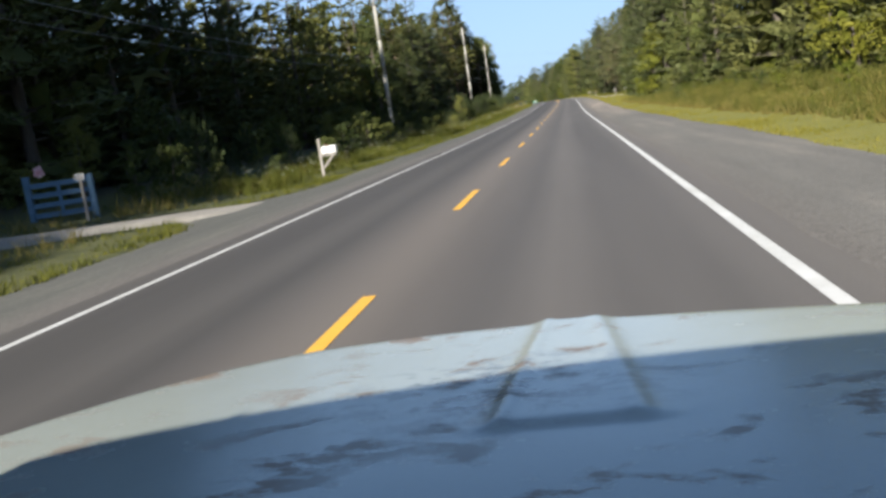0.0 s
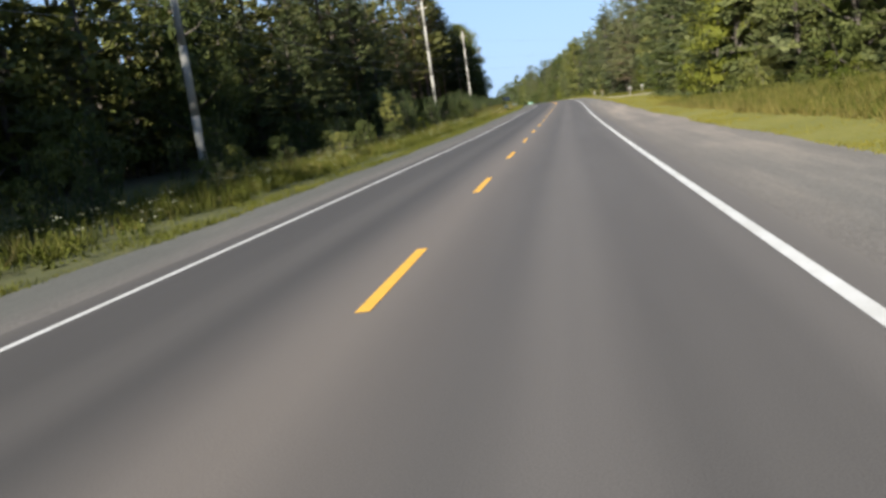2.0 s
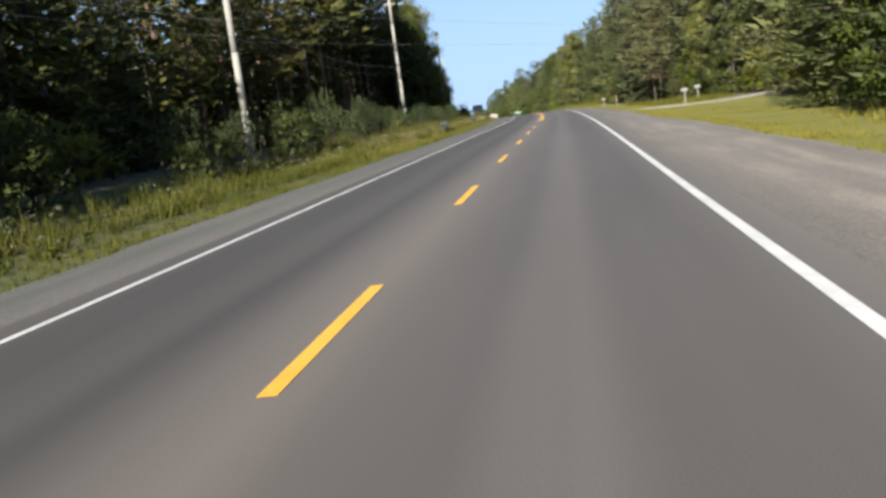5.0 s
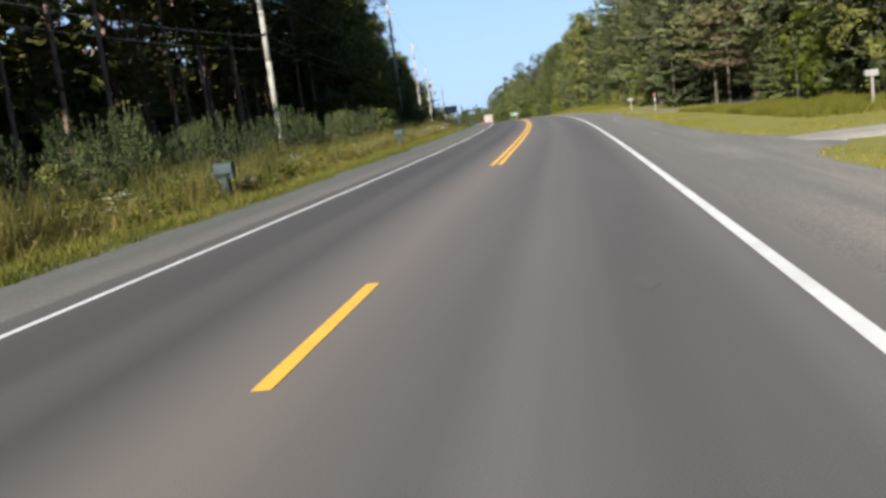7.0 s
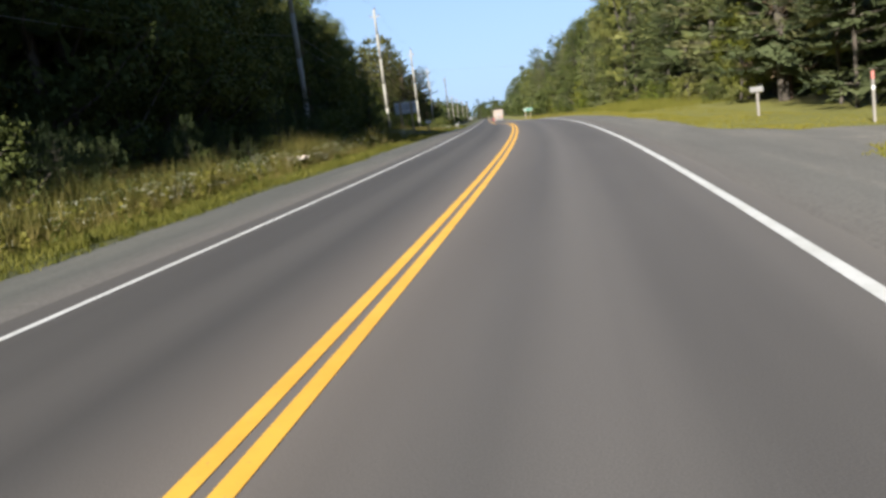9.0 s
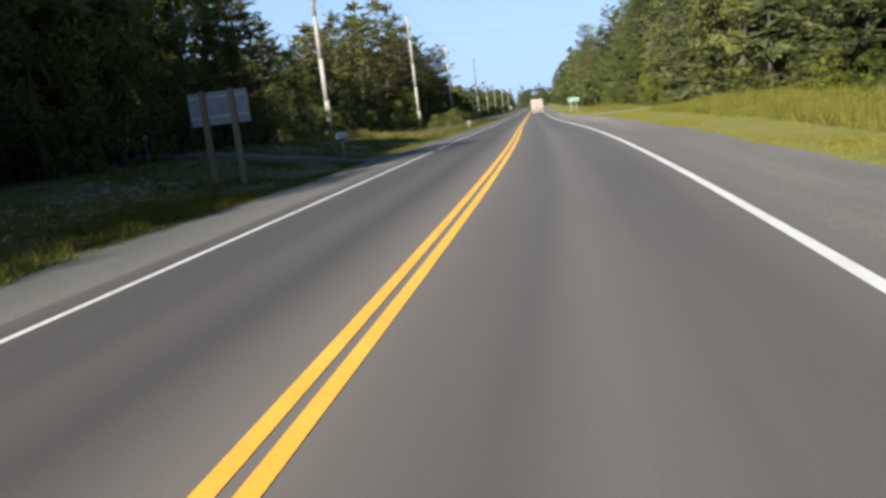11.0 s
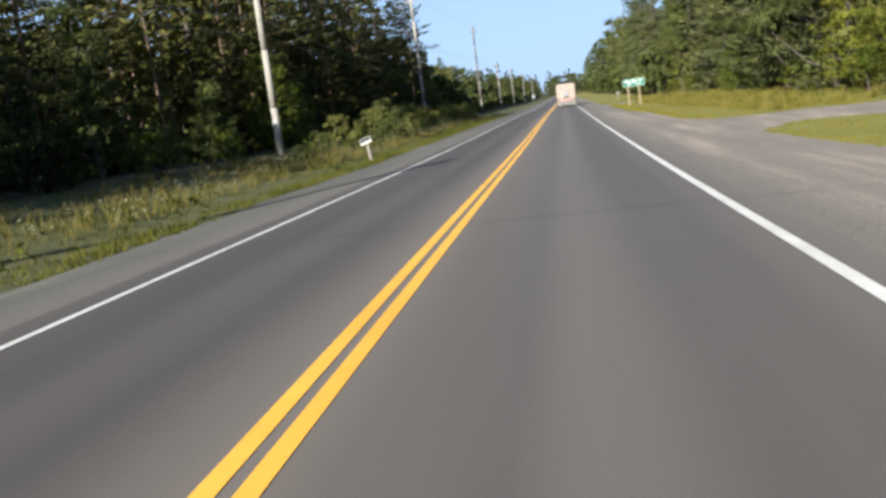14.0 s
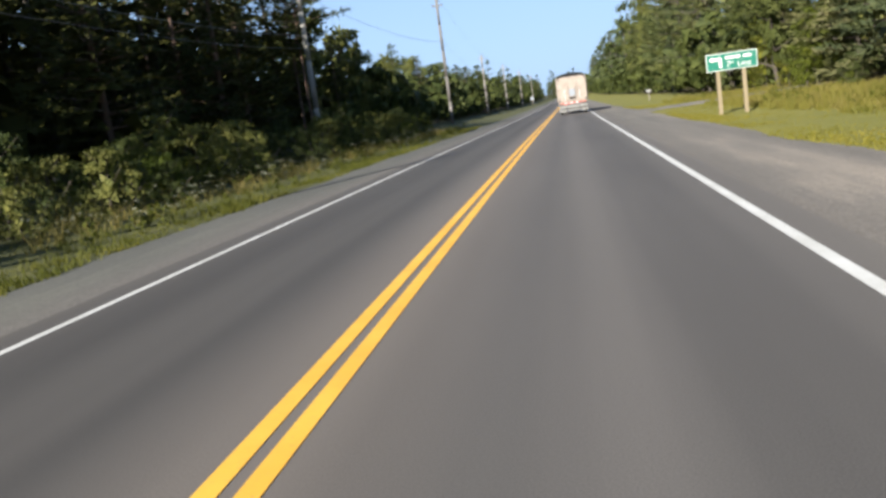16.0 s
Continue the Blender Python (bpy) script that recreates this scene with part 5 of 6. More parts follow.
# blue farm gate and number post at the shaded drive
gate = new("farm_gate")
for x in (-0.86, 0.86):
    boxed("gate_post", (x - 0.08, x + 0.08, -0.08, 0.08, -0.3, 1.35 if x < 0 else 1.2), BLUE_RAIL, gate, 0.015)
for z in (0.22, 0.50, 0.78, 1.06):
    boxed("rail", (-0.79, 0.79, -0.035, 0.035, z - 0.07, z + 0.07), BLUE_RAIL, gate, 0.01)
boxed("stile", (-0.05, 0.05, -0.06, -0.036, 0.14, 1.13), BLUE_RAIL, gate, 0.006)
gate.matrix_basis = spot(17.0, -12.2, 12)
tagged(gate, "faded blue board gate between two posts", "gate")
bm = bmesh.new()
for i, (a, b) in enumerate(((0.0, 0.22), (0.10, 0.30))):
    box(bm, -0.17 + a, 0.06 + a, -0.06 + 0.05 * i, -0.02 + 0.05 * i, 0, b, 0.02, Matrix.Rotation(radians(20 - 40 * i), 4, "Y"))
flag = new("folded_flag")
part("cloth", bm, worn("pink_and_white_cloth", (0.55, 0.22, 0.24), (0.75, 0.60, 0.60), 9.0, 0.9), flag)
flag.matrix_basis = spot(17.0, -12.7, 12, 1.25)
tagged(flag, "faded red and white cloth tied on the gate", "cloth")
post = new("number_post")
boxed("stake", (-0.035, 0.035, -0.03, 0.03, -0.3, 1.25), GREY_WOOD, post, 0.006)
plate = boxed("plate", (-0.13, 0.13, -0.045, -0.032, 1.16, 1.32), WHITE_METAL, post, 0.004)
for i in range(3):
    boxed("bar", (-0.11 + 0.08 * i, -0.07 + 0.08 * i, -0.049, -0.046, 1.17, 1.29), DARK_METAL, plate)
post.matrix_basis = spot(16.0, -10.9, 5)
tagged(post, "white plate on a thin grey stake", "post")

# ---- traffic signs ----


def sign_frame(name, w, z0, z1, posts, wood, h_top):
    root = new(name)
    for x in posts:
        boxed("post", (x - 0.075, x + 0.075, 0.02, 0.17, -0.4, h_top), wood, root, 0.01)
    return root


green = sign_frame("road_sign", 1.95, 1.78, 2.46, (-0.55, 0.45), POST_WOOD, 2.3)
board = boxed("board", (-0.98, 0.98, -0.012, 0.018, 1.78, 2.46), SIGN_WHITE, green, 0.006)
boxed("face", (-0.95, 0.95, -0.018, -0.0125, 1.81, 2.43), GREEN_SIGN, board)
bm = bmesh.new()
box(bm, -0.50, -0.38, -0.023, -0.0185, 1.89, 2.24)
box(bm, -0.72, -0.38, -0.0232, -0.0187, 2.18, 2.30)
v = [bm.verts.new(p) for p in ((-0.72, -0.021, 2.12), (-0.72, -0.021, 2.36), (-0.88, -0.021, 2.24))]
bm.faces.new(v)
part("arrow", bm, SIGN_WHITE, board, "white left-turn arrow")
for x0, x1 in ((-0.25, 0.34), (0.44, 0.76)):
    boxed("word_bar", (x0, x1, -0.022, -0.0185, 2.21, 2.32), SIGN_WHITE, board)


def text_part(name, body, size, x, z, mat, parent):
    cu = bpy.data.curves.new(name, "FONT")
    cu.body, cu.size, cu.extrude = body, size, 0.002
    tmp = new(name, cu)
    dg = bpy.context.evaluated_depsgraph_get()
    me = bpy.data.meshes.new_from_object(tmp.evaluated_get(dg))
    bpy.data.objects.remove(tmp)
    me.transform(Matrix.Translation((x, -0.022, z)) @ Matrix.Rotation(math.pi / 2, 4, "X"))
    me.materials.clear()
    me.materials.append(mat)
    ob = new(name, me)
    ob.parent = parent
    return ob


text_part("number", "7", 0.34, -0.22, 1.89, SIGN_WHITE, board)
text_part("ordinal", "th", 0.17, -0.06, 2.01, SIGN_WHITE, board)
text_part("word", "Line", 0.32, 0.20, 1.89, SIGN_WHITE, board)
green.matrix_basis = spot(390.5, 8.22, 0)
tagged(green, "green road sign with white arrow on two wooden posts", "road sign")

back = new("road_sign")
for x in (-0.45, 0.45):
    boxed("post", (x - 0.08, x + 0.08, -0.18, -0.02, -0.4, 2.9), POST_WOOD, back, 0.01)
panel = boxed("board", (-0.92, 0.92, -0.018, 0.012, 1.85, 2.85), SIGN_BACK, back, 0.006)
for z in (2.1, 2.7):
    boxed("rail", (-0.9, 0.9, -0.035, -0.019, z - 0.03, z + 0.03), BRIGHT_METAL, panel)
back.matrix_basis = spot(266.0, -8.5, 4)
tagged(back, "bare metal back of a sign on two wooden posts", "road sign")

small = new("road_sign")
boxed("post", (-0.05, 0.05, 0.0, 0.1, -0.4, 2.4), POST_WOOD, small, 0.008)
boxed("board", (-0.45, 0.45, -0.02, -0.002, 1.7, 2.6), SIGN_BACK, small, 0.005)
small.matrix_basis = spot(600.0, -8.6)
tagged(small, "pale square back of a distant road sign", "road sign")

for s, l, h in ((274.0, -14.8, 1.1), (277.0, -15.8, 1.2)):
    st = new("stake")
    boxed("shaft", (-0.03, 0.03, -0.03, 0.03, -0.3, h), GREY_WOOD, st, 0.006)
    boxed("top_plate", (-0.13, 0.13, -0.045, -0.032, h - 0.10, h + 0.02), SIGN_WHITE, st, 0.003)
    st.matrix_basis = spot(s, l, 8)
    tagged(st, "thin stake with a small white plate in the shade", "stake", "drive stakes")

# crumpled pale sheet lying in the weeds
bm = bmesh.new()
bmesh.ops.create_grid(bm, x_segments=9, y_segments=9, size=0.42)
for v in bm.verts:
    v.co.z = 0.16 * noise.noise(v.co * 4.1) + 0.10 * abs(v.co.x) + 0.20
bmesh.ops.solidify(bm, geom=bm.faces[:], thickness=0.03)
sheet_ob = part("litter", bm, worn("pale_cardboard", (0.62, 0.52, 0.42), (0.78, 0.70, 0.60), 5.0, 0.9), None)
sheet_ob.matrix_basis = spot(226.0, -8.1, 30, 0.26)
tagged(sheet_ob, "crumpled pale cardboard lying in the weeds", "litter")
bm = bmesh.new()
bmesh.ops.create_icosphere(bm, subdivisions=2, radius=0.05)
for v in bm.verts:
    v.co = Vector((v.co.x * 1.2, v.co.y * 0.9, v.co.z * 0.6)) * (1 + 0.25 * noise.noise(v.co * 14))
stone = part("stone", bm, worn("pale_stone", (0.36, 0.35, 0.33), (0.48, 0.47, 0.44), 9.0, 0.9), None)
stone.matrix_basis = spot(198.0, 5.05, 20, 0.055)
tagged(stone, "pale loose stone lying on the gravel shoulder", "stone")

# ---- vehicles ----


def wheel(parent, x, y, r, w, rim=BRIGHT_METAL):
    bm = bmesh.new()
    s = 1 if x > 0 else -1
    prof = [(0, r * 0.60), (0, r * 0.93), (0.04, r), (w - 0.04, r), (w, r * 0.93), (w, r * 0.60)]
    n = 28
    rings = [[bm.verts.new((x + s * (p - w / 2), y + q * math.cos(t), r + q * math.sin(t))) for p, q in prof] for t in np.arange(n) * 2 * math.pi / n]
    for i in range(n):
        for j in range(len(prof) - 1):
            bm.faces.new((rings[i][j], rings[i][j + 1], rings[(i + 1) % n][j + 1], rings[(i + 1) % n][j]))
    wh = part("wheel", bm, BLACK_RUBBER, parent, "", True)
    part("rim", tube(bmesh.new(), (x - s * w * 0.42, y, r), (x + s * w * 0.36, y, r), r * 0.61, r * 0.55, 20), rim, wh)
    return wh


truck = new("dump_truck")
boxed("box_floor", (-1.22, 1.22, -0.1, 8.2, 1.05, 1.22), CREAM_METAL, truck, 0.01)
for sx in (-1, 1):
    boxed("box_side", (min(sx * 1.18, sx * 1.26), max(sx * 1.18, sx * 1.26), -0.05, 8.2, 1.22, 3.20), CREAM_METAL, truck, 0.01)
    for y in np.arange(0.6, 8.2, 0.95):
        boxed("side_rib", (min(sx * 1.262, sx * 1.32), max(sx * 1.262, sx * 1.32), y - 0.05, y + 0.05, 1.15, 3.15), CREAM_METAL, truck, 0.008)
boxed("headboard", (-1.18, 1.18, 8.12, 8.2, 1.22, 3.4), CREAM_METAL, truck, 0.01)
gate_ = boxed("tailgate", (-1.25, 1.25, -0.16, -0.06, 1.12, 3.22), CREAM_METAL, truck, 0.015)
for x in (-1.19, -0.42, 0.42, 1.19):
    boxed("upright", (x - 0.055, x + 0.055, -0.22, -0.161, 1.15, 3.2), CREAM_METAL, gate_, 0.01)
for z in (1.20, 2.2, 3.16):
    boxed("crossrail", (-1.24, 1.24, -0.205, -0.1615, z - 0.05, z + 0.05), CREAM_METAL, gate_, 0.01)
boxed("chute", (-0.24, 0.24, -0.26, -0.206, 1.55, 2.15), SIGN_BACK, gate_, 0.03, "bare metal grain chute")
for x in (-0.62, 0.62):
    boxed("tie_bar", (x - 0.03, x + 0.03, -0.235, -0.2065, 1.25, 2.15), BRIGHT_METAL, gate_, 0.008)
for x in (-0.30, 0.30):
    boxed("guide", (x - 0.035, x + 0.035, -0.25, -0.2065, 1.35, 2.45), CREAM_METAL, gate_, 0.01)
for x in (-1.12, 1.12):
    boxed("hinge", (x - 0.07, x + 0.07, -0.26, -0.2225, 3.02, 3.20), DARK_METAL, gate_, 0.01)
    boxed("latch", (x - 0.05, x + 0.05, -0.27, -0.2225, 1.14, 1.34), DARK_METAL, gate_, 0.01)
# a solid black block stands for the dark opening below the chute
boxed("chute_mouth", (-0.26, 0.26, -0.25, -0.206, 1.28, 1.45), BLACK_RUBBER, gate_, 0.01)
bm = bmesh.new()
n = 14
ends = []
for y in (-0.05, 8.1):
    ends.append([bm.verts.new((1.22 * math.cos(t), y, 3.20 + 0.34 * math.sin(t))) for t in np.linspace(0, math.pi, n)])
for i in range(n - 1):
    bm.faces.new((ends[0][i], ends[0][i + 1], ends[1][i + 1], ends[1][i]))
bm.faces.new(ends[0]), bm.faces.new(ends[1][::-1])
part("tarp", bm, TARP, truck, "black tarpaulin over the load", True)
boxed("bumper", (-1.2, 1.2, -0.25, -0.1, 0.55, 0.72), GREY_METAL, truck, 0.02)
boxed("light_bar", (-1.2, 1.2, -0.24, -0.12, 0.90, 1.06), CREAM_METAL, truck, 0.01)
for x in (-1.05, -0.85, 0.85, 1.05):
    tubed("tail_light", (x, -0.26, 0.98), (x, -0.235, 0.98), 0.06, LENS_RED, truck, seg=14)
for k in range(6):
    boxed("marker_strip", (-0.72 + 0.24 * k, -0.50 + 0.24 * k, -0.246, -0.2405, 0.93, 1.03), LENS_RED if k % 2 else SIGN_WHITE, truck)
for x in (-0.92, 0.92):
    boxed("mud_flap", (x - 0.30, x + 0.30, 0.0, 0.02, 0.22, 0.86), GREY_METAL, truck, 0.004)
boxed("middle_flap", (-0.52, 0.52, -0.02, 0.0, 0.30, 0.88), GREY_METAL, truck, 0.004)
for y in (0.75, 2.05, 8.6):
    for x in (-1.08, 1.08):
        wheel(truck, x, y, 0.52, 0.30)
for x in (-0.42, 0.42):
    boxed("chassis_rail", (x - 0.05, x + 0.05, 0.0, 10.3, 0.72, 1.02), DARK_METAL, truck, 0.01)
for y in (0.75, 2.05, 8.6):
    tubed("axle", (-1.0, y, 0.52), (1.0, y, 0.52), 0.07, DARK_METAL, truck)
boxed("cab", (-1.15, 1.15, 8.45, 9.9, 1.0, 2.95), RED_PAINT, truck, 0.12)
boxed("engine_hood", (-0.85, 0.85, 9.9, 11.2, 0.9, 1.85), RED_PAINT, truck, 0.14)
boxed("windscreen", (-1.0, 1.0, 9.895, 9.915, 1.95, 2.75), GLASS_DARK, truck, 0.005)
truck.matrix_basis = Matrix.Translation(Vector(place(430.5, 2.05))) @ Matrix.Rotation(float(heading(431.0)), 4, "Z")
tagged(truck, "dusty cream dump truck with a black tarpaulin, on the road", "truck")


def loft(rings, close=True):
    bm = bmesh.new()
    vs = [[bm.verts.new(p) for p in r] for r in rings]
    for a, b in zip(vs[:-1], vs[1:]):
        for i in range(len(a) - (0 if close else 1)):
            j = (i + 1) % len(a)
            bm.faces.new((a[i], a[j], b[j], b[i]))
    if close:
        bm.faces.new(vs[0][::-1]), bm.faces.new(vs[-1])
    return bm


car = new("car")
rings = []
for y, w, z0, z1 in ((-2.2, 0.78, 0.35, 0.75), (-2.1, 0.86, 0.28, 0.95), (-1.0, 0.9, 0.25, 1.0), (1.0, 0.9, 0.25, 0.98), (1.9, 0.86, 0.28, 0.86), (2.2, 0.76, 0.35, 0.68)):
    rings.append([(-w, y, z0), (w, y, z0), (w * 1.02, y, (z0 + z1) / 2), (w * 0.94, y, z1), (-w * 0.94, y, z1), (-w * 1.02, y, (z0 + z1) / 2)])
part("body", loft(rings), RED_PAINT, car, smooth=False)
rings = [[(-w, y, z0), (w, y, z0), (w * 0.85, y, z1), (-w * 0.85, y, z1)] for y, w, z0, z1 in ((-1.75, 0.78, 0.93, 0.98), (-1.15, 0.78, 0.93, 1.42), (0.25, 0.78, 0.93, 1.44), (1.05, 0.78, 0.93, 1.0))]
part("cabin", loft(rings), GLASS_DARK, car)
boxed("roof", (-0.64, 0.64, -1.15, 0.22, 1.43, 1.47), RED_PAINT, car, 0.015)
for x in (-0.68, 0.68):
    boxed("tail_light", (x - 0.13, x + 0.13, -2.16, -2.11, 0.68, 0.82), LENS_RED, car, 0.01)
boxed("plate", (-0.16, 0.16, -2.225, -2.2, 0.5, 0.6), SIGN_WHITE, car, 0.003)
for x in (-0.80, 0.80):
    for y in (-1.35, 1.35):
        wheel(car, x, y, 0.32, 0.2)
car.matrix_basis = Matrix.Translation(Vector(place(484.0, 1.75))) @ Matrix.Rotation(float(heading(484.0)), 4, "Z")
tagged(car, "small red car on the road ahead of the truck", "car")

# ---- the pickup that stands at the start of the walk; its windscreen opening is unglazed ----


def faded_paint():
    """Pale grey body paint, chalky, with brown stains that run along it."""
    m, n, l, b = material("faded_grey_car_paint", 0.35, 0.0)
    b.inputs["Coat Weight"].default_value, b.inputs["Coat Roughness"].default_value = 0.45, 0.25
    b.inputs["Coat IOR"].default_value = 1.6
    co = n.new("ShaderNodeTexCoord").outputs["Object"]
    big = noise_tex(n, l, 1.6, co, 4, 0.6)
    blot = noise_tex(n, l, 9.0, co, 5, 0.68, (0.8, 1.3, 1))
    zone = noise_tex(n, l, 2.6, co, 2, 0.5)
    fine = noise_tex(n, l, 70.0, co, 3, 0.6)
    base = ramp(n, [(0.3, (0.345, 0.375, 0.340)), (0.7, (0.415, 0.45, 0.41))])
    l.new(big.outputs[0], base.inputs[0])
    st = ramp(n, [(0.54, (0, 0, 0)), (0.61, (1, 1, 1))])
    l.new(blot.outputs[0], st.inputs[0])
    zn = ramp(n, [(0.36, (0, 0, 0)), (0.56, (1, 1, 1))])
    l.new(zone.outputs[0], zn.inputs[0])
    fac = mixed(n, l, (0, 0, 0), st.outputs[0], zn.outputs[0])
    c = mixed(n, l, base.outputs[0], (0.22, 0.17, 0.125), fac)
    # peeling round the middle panel, down to dark primer
    at = n.new("ShaderNodeVectorMath")
    at.operation = "MULTIPLY_ADD"
    at.inputs[1].default_value, at.inputs[2].default_value = (3.2, 5.0, 0.0), (0.35, -5.7, 0.0)
    l.new(co, at.inputs[0])
    far_off = n.new("ShaderNodeVectorMath")
    far_off.operation = "LENGTH"
    l.new(at.outputs[0], far_off.inputs[0])
    near = ramp(n, [(0.25, (1, 1, 1)), (1.0, (0, 0, 0))])
    l.new(far_off.outputs["Value"], near.inputs[0])
    flake = noise_tex(n, l, 17.0, co, 6, 0.72, (0.75, 1.6, 1))
    fl = ramp(n, [(0.51, (0, 0, 0)), (0.56, (1, 1, 1))])
    l.new(flake.outputs[0], fl.inputs[0])
    c = mixed(n, l, c, (0.075, 0.075, 0.072), mixed(n, l, (0, 0, 0), fl.outputs[0], near.outputs[0]))
    l.new(c, b.inputs["Base Color"])
    ro = n.new("ShaderNodeMapRange")
    ro.inputs["To Min"].default_value, ro.inputs["To Max"].default_value = 0.22, 0.7
    l.new(fac, ro.inputs[0])
    l.new(ro.outputs[0], b.inputs["Roughness"])
    bump(n, l, b, fine.outputs[0], 0.08, 0.004)
    return m


HOOD_PAINT = faded_paint()
PLASTIC = worn("dark_dash_plastic", (0.03, 0.03, 0.032), (0.05, 0.05, 0.052), 6.0, 0.7)
LAMP_GLASS = worn("clear_lamp_lens", (0.62, 0.64, 0.66), (0.72, 0.74, 0.76), 6.0, 0.15)


def hood_front(x):
    """How far forward the hood reaches at x, rounded at the corners."""
    return 1.622 - 0.20 * (x + 0.20) ** 2 - 1.1 * np.clip(-x - 0.45, 0, 1) ** 2 - 1.1 * np.clip(x - 0.70, 0, 1) ** 2


def hood_z(x, y):
    z = 1.057 + 0.035 * np.clip((1.5 - y) / 0.9, 0, 1) - 0.012 * x ** 2
    z = z - 5.0 * np.clip(y - (hood_front(x) - 0.10), 0, 1) ** 2
    # raised middle panel between two soft creases that run forward and draw together
    xl, xr = -0.068 - 0.085 * (1.54 - y), 0.058 + 0.066 * (1.50 - y)
    start = np.clip((y - 0.955) / 0.04, 0, 1)
    panel = 1 / (1 + np.exp(-(x - xl) / 0.011)) / (1 + np.exp((x - xr) / 0.016))
    crease = np.exp(-((x - xl - 0.016) / 0.014) ** 2) + 0.9 * np.exp(-((x - xr + 0.018) / 0.018) ** 2)
    return z + start * start * (3 - 2 * start) * (0.006 * panel + 0.004 * crease)


pickup = new("pickup_truck")
xs = np.concatenate([np.linspace(-1.0, -0.2, 26), np.linspace(-0.19, 0.15, 90), np.linspace(0.16, 1.0, 27)])
ys = np.concatenate([np.linspace(0, 0.28, 8), np.linspace(0.29, 0.37, 14), np.linspace(0.38, 0.86, 24), np.linspace(0.87, 1, 20)])
Xg, Tg = np.meshgrid(xs, ys)
Yg = 0.66 + Tg * (hood_front(Xg) + 0.05 - 0.66)
sheet("hood", np.stack([Xg, Yg, hood_z(Xg, Yg)], -1), grid(*Xg.shape), HOOD_PAINT, pickup, smooth=True)
bm = bmesh.new()
box(bm, -0.93, 0.93, 0.60, 0.70, 0.95, 1.06, 0.02)
part("cowl", bm, HOOD_PAINT, pickup)
boxed("grille", (-0.70, 0.70, 1.38, 1.44, 0.62, 0.93), DARK_METAL, pickup, 0.02)
for k in range(6):
    boxed("grille_bar", (-0.68, 0.68, 1.441, 1.46, 0.645 + 0.048 * k, 0.665 + 0.048 * k), BRIGHT_METAL, pickup, 0.004)
boxed("front_bumper", (-0.98, 0.98, 1.46, 1.66, 0.38, 0.58), BRIGHT_METAL, pickup, 0.04)
for sx in (-1, 1):
    a, c = sorted((sx * 0.84, sx * 1.0))
    boxed("fender", (a, c, 0.15, 1.22, 0.62, 1.0), HOOD_PAINT, pickup, 0.05)
    boxed("headlight", (sx * 0.84 - 0.12, sx * 0.84 + 0.12, 1.22, 1.38, 0.66, 0.86), LAMP_GLASS, pickup, 0.03)
    boxed("door", (a + 0.03, c - 0.02, -0.95, 0.14, 0.45, 1.06), HOOD_PAINT, pickup, 0.03)
    boxed("handle", (min(sx * 0.985, sx * 1.01), max(sx * 0.985, sx * 1.01), -0.85, -0.68, 0.92, 0.96), BRIGHT_METAL, pickup, 0.008)
    part("front_pillar", tube(bmesh.new(), (sx * 0.84, 0.70, 1.06), (sx * 0.80, -0.24, 1.69), 0.045, 0.04, 8), HOOD_PAINT, pickup)
    part("rear_pillar", tube(bmesh.new(), (sx * 0.86, -0.98, 1.05), (sx * 0.80, -0.92, 1.69), 0.06, 0.05, 8), HOOD_PAINT, pickup)
    # unseen pane, opaque so that no sun crosses the cab onto the hood
    bm = bmesh.new()
    pane = [bm.verts.new((sx * q, y, z)) for q, y, z in ((0.84, -0.93, 1.04), (0.84, 0.70, 1.04), (0.81, -0.23, 1.69), (0.81, -0.90, 1.69))]
    bm.faces.new(pane)
    bmesh.ops.solidify(bm, geom=bm.faces[:], thickness=0.012)
    part("side_window", bm, GLASS_DARK, pickup)
    boxed("bed_side", (a + 0.02, c, -3.35, -1.06, 0.55, 1.06), HOOD_PAINT, pickup, 0.03)
    boxed("tail_light", (a + 0.04, c - 0.01, -3.38, -3.352, 0.75, 0.98), LENS_RED, pickup, 0.01)
    for y in (1.0, -2.35):
        wheel(pickup, sx * 0.86, y, 0.37, 0.24)
# unseen roof, wider than the cab, its front edge curved to shadow the hood
bm = bmesh.new()
rx = np.linspace(-1.08, 1.08, 29)
outline = [(x, -0.145 - 0.15 * (x - 0.05) ** 2 - 1.5 * max(0.0, abs(x) - 0.95) ** 2) for x in rx] + [(1.0, -1.0), (-1.0, -1.0)]
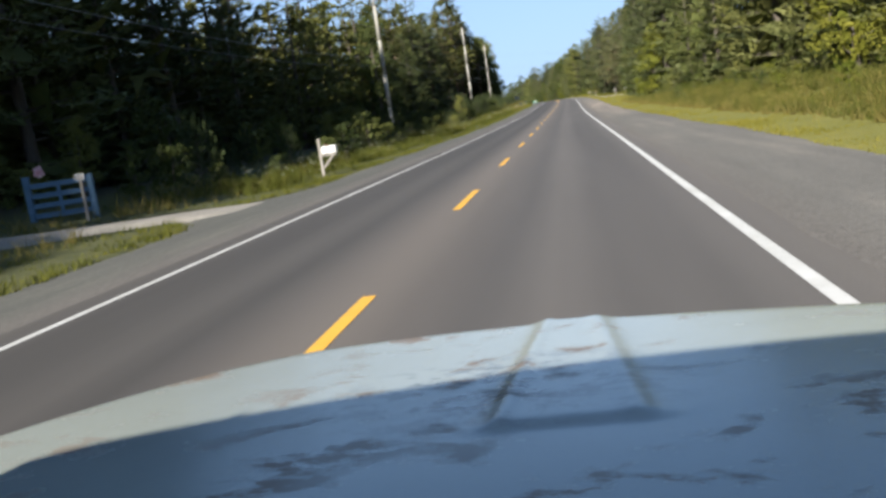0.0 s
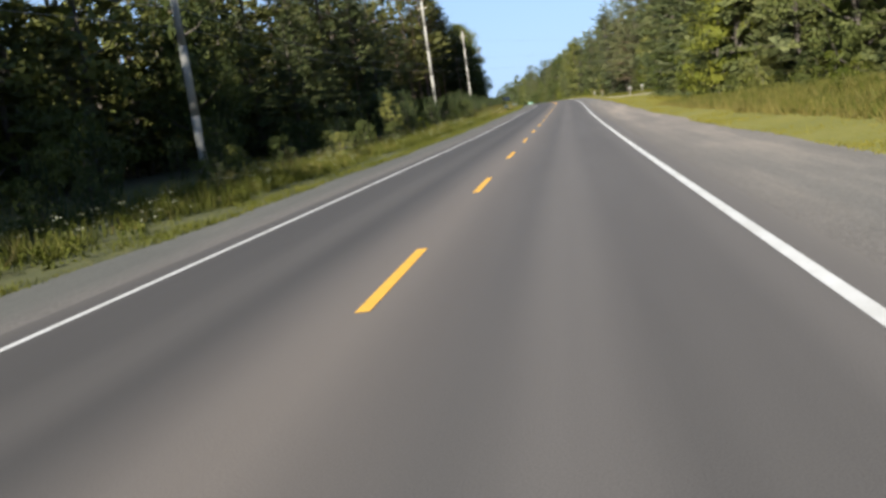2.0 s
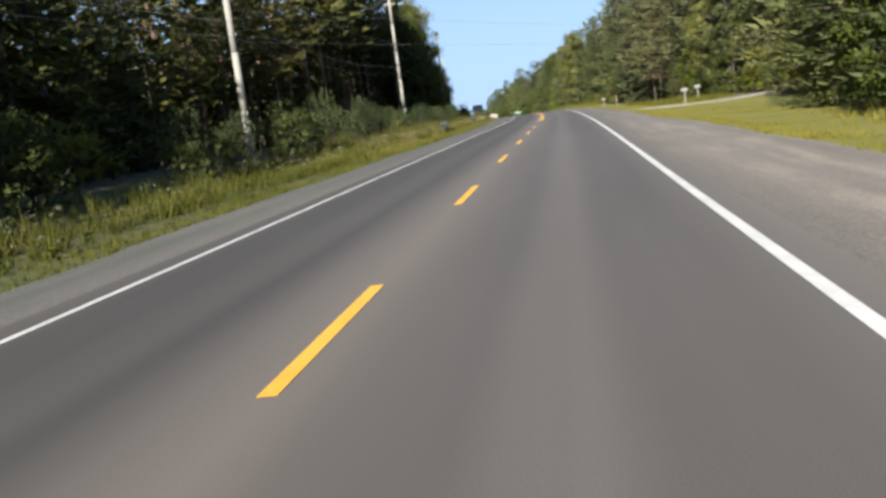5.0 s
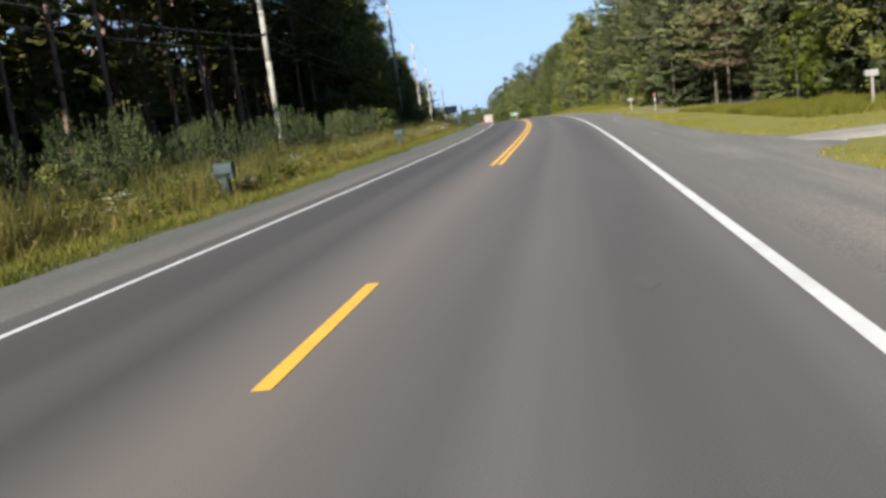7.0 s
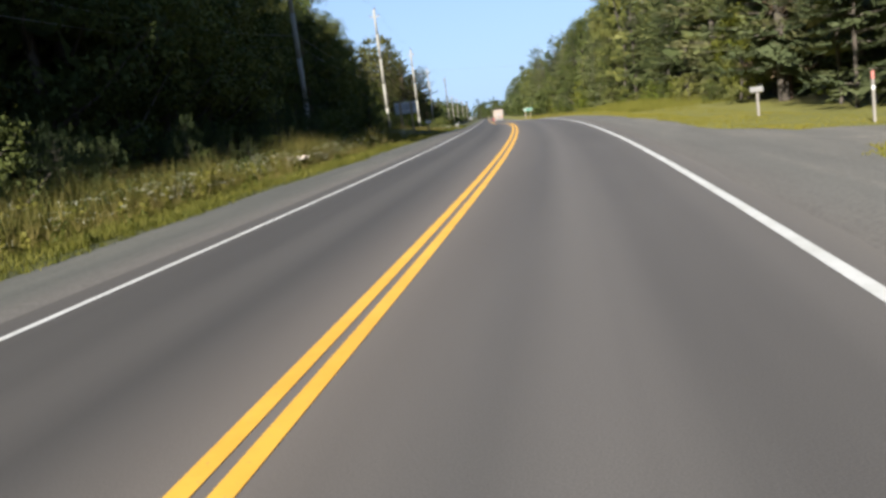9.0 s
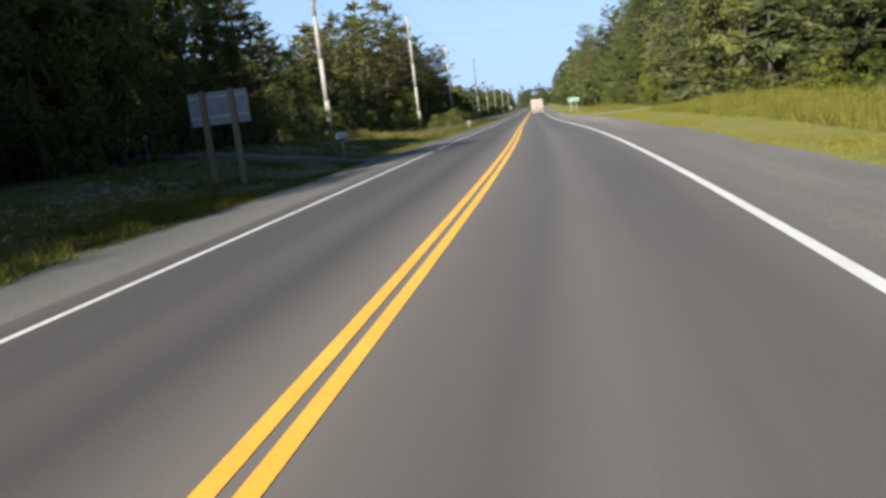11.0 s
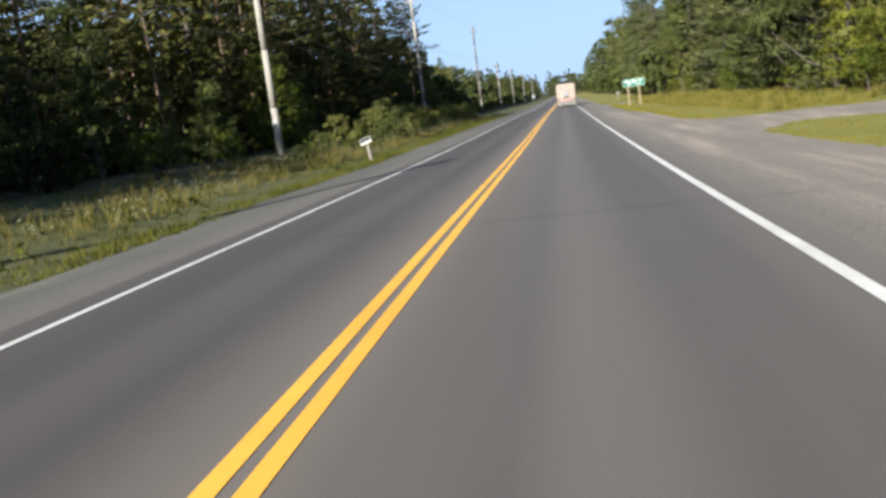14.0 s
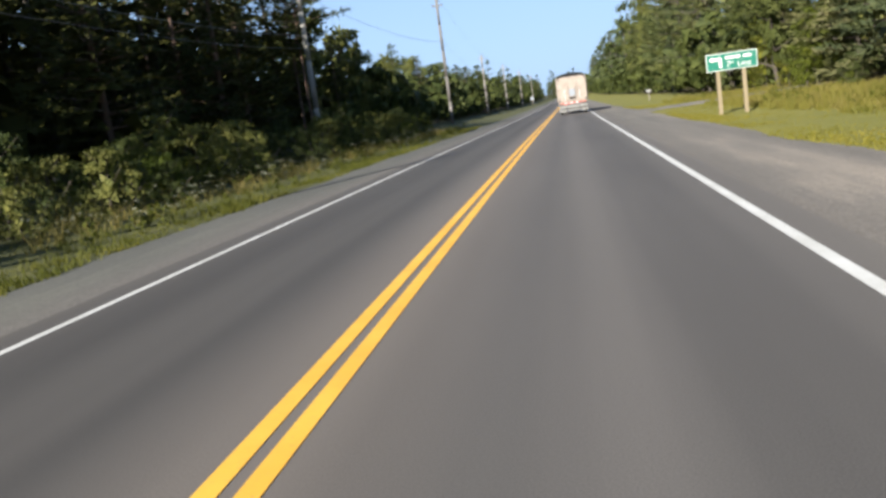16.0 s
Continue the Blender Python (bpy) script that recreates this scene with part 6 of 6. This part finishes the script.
top = [bm.verts.new((x, y, 1.735)) for x, y in outline]
low = [bm.verts.new((x, y - 0.01, 1.68)) for x, y in outline]
bm.faces.new(top), bm.faces.new(low[::-1])
for k in range(len(top)):
    bm.faces.new((low[k], low[(k + 1) % len(low)], top[(k + 1) % len(top)], top[k]))
part("roof", bm, HOOD_PAINT, pickup)
boxed("cab_back", (-0.84, 0.84, -1.04, -0.99, 0.5, 1.12), HOOD_PAINT, pickup, 0.015)
# also unseen and opaque, to block the sun from behind
boxed("rear_window", (-0.74, 0.74, -1.0, -0.98, 1.12, 1.68), GLASS_DARK, pickup, 0.004)
boxed("cab_floor", (-0.82, 0.82, -1.0, 0.70, 0.42, 0.48), DARK_METAL, pickup, 0.01)
boxed("dashboard", (-0.80, 0.80, 0.40, 0.70, 0.70, 0.99), PLASTIC, pickup, 0.05)
boxed("bench_seat", (-0.75, 0.75, -0.92, -0.35, 0.48, 0.80), PLASTIC, pickup, 0.06)
boxed("bed_floor", (-0.84, 0.84, -3.35, -1.06, 0.55, 0.62), DARK_METAL, pickup, 0.01)
boxed("tailgate", (-0.84, 0.84, -3.39, -3.34, 0.58, 1.06), HOOD_PAINT, pickup, 0.015)
boxed("rear_bumper", (-0.95, 0.95, -3.56, -3.42, 0.42, 0.58), BRIGHT_METAL, pickup, 0.03)
for x in (-0.42, 0.42):
    boxed("chassis_rail", (x - 0.04, x + 0.04, -3.5, 1.46, 0.34, 0.45), DARK_METAL, pickup, 0.01)
for y in (1.0, -2.35):
    tubed("axle", (-0.8, y, 0.37), (0.8, y, 0.37), 0.05, DARK_METAL, pickup)
pickup.matrix_basis = Matrix.Translation(Vector(place(-4.78, 1.925))) @ Matrix.Rotation(float(heading(-4.8)), 4, "Z")
tagged(pickup, "faded grey pickup truck with a stained hood, on the road", "pickup truck")

# kinds of tree that found no place so far stand in the woods
for i, (key, kinds) in enumerate(KINDS.items()):
    for j, (base, used) in enumerate(kinds):
        if not used[0]:
            used[0] = True
            base.matrix_basis = spot(60.0 + 14 * i + 5 * j, 24.0)
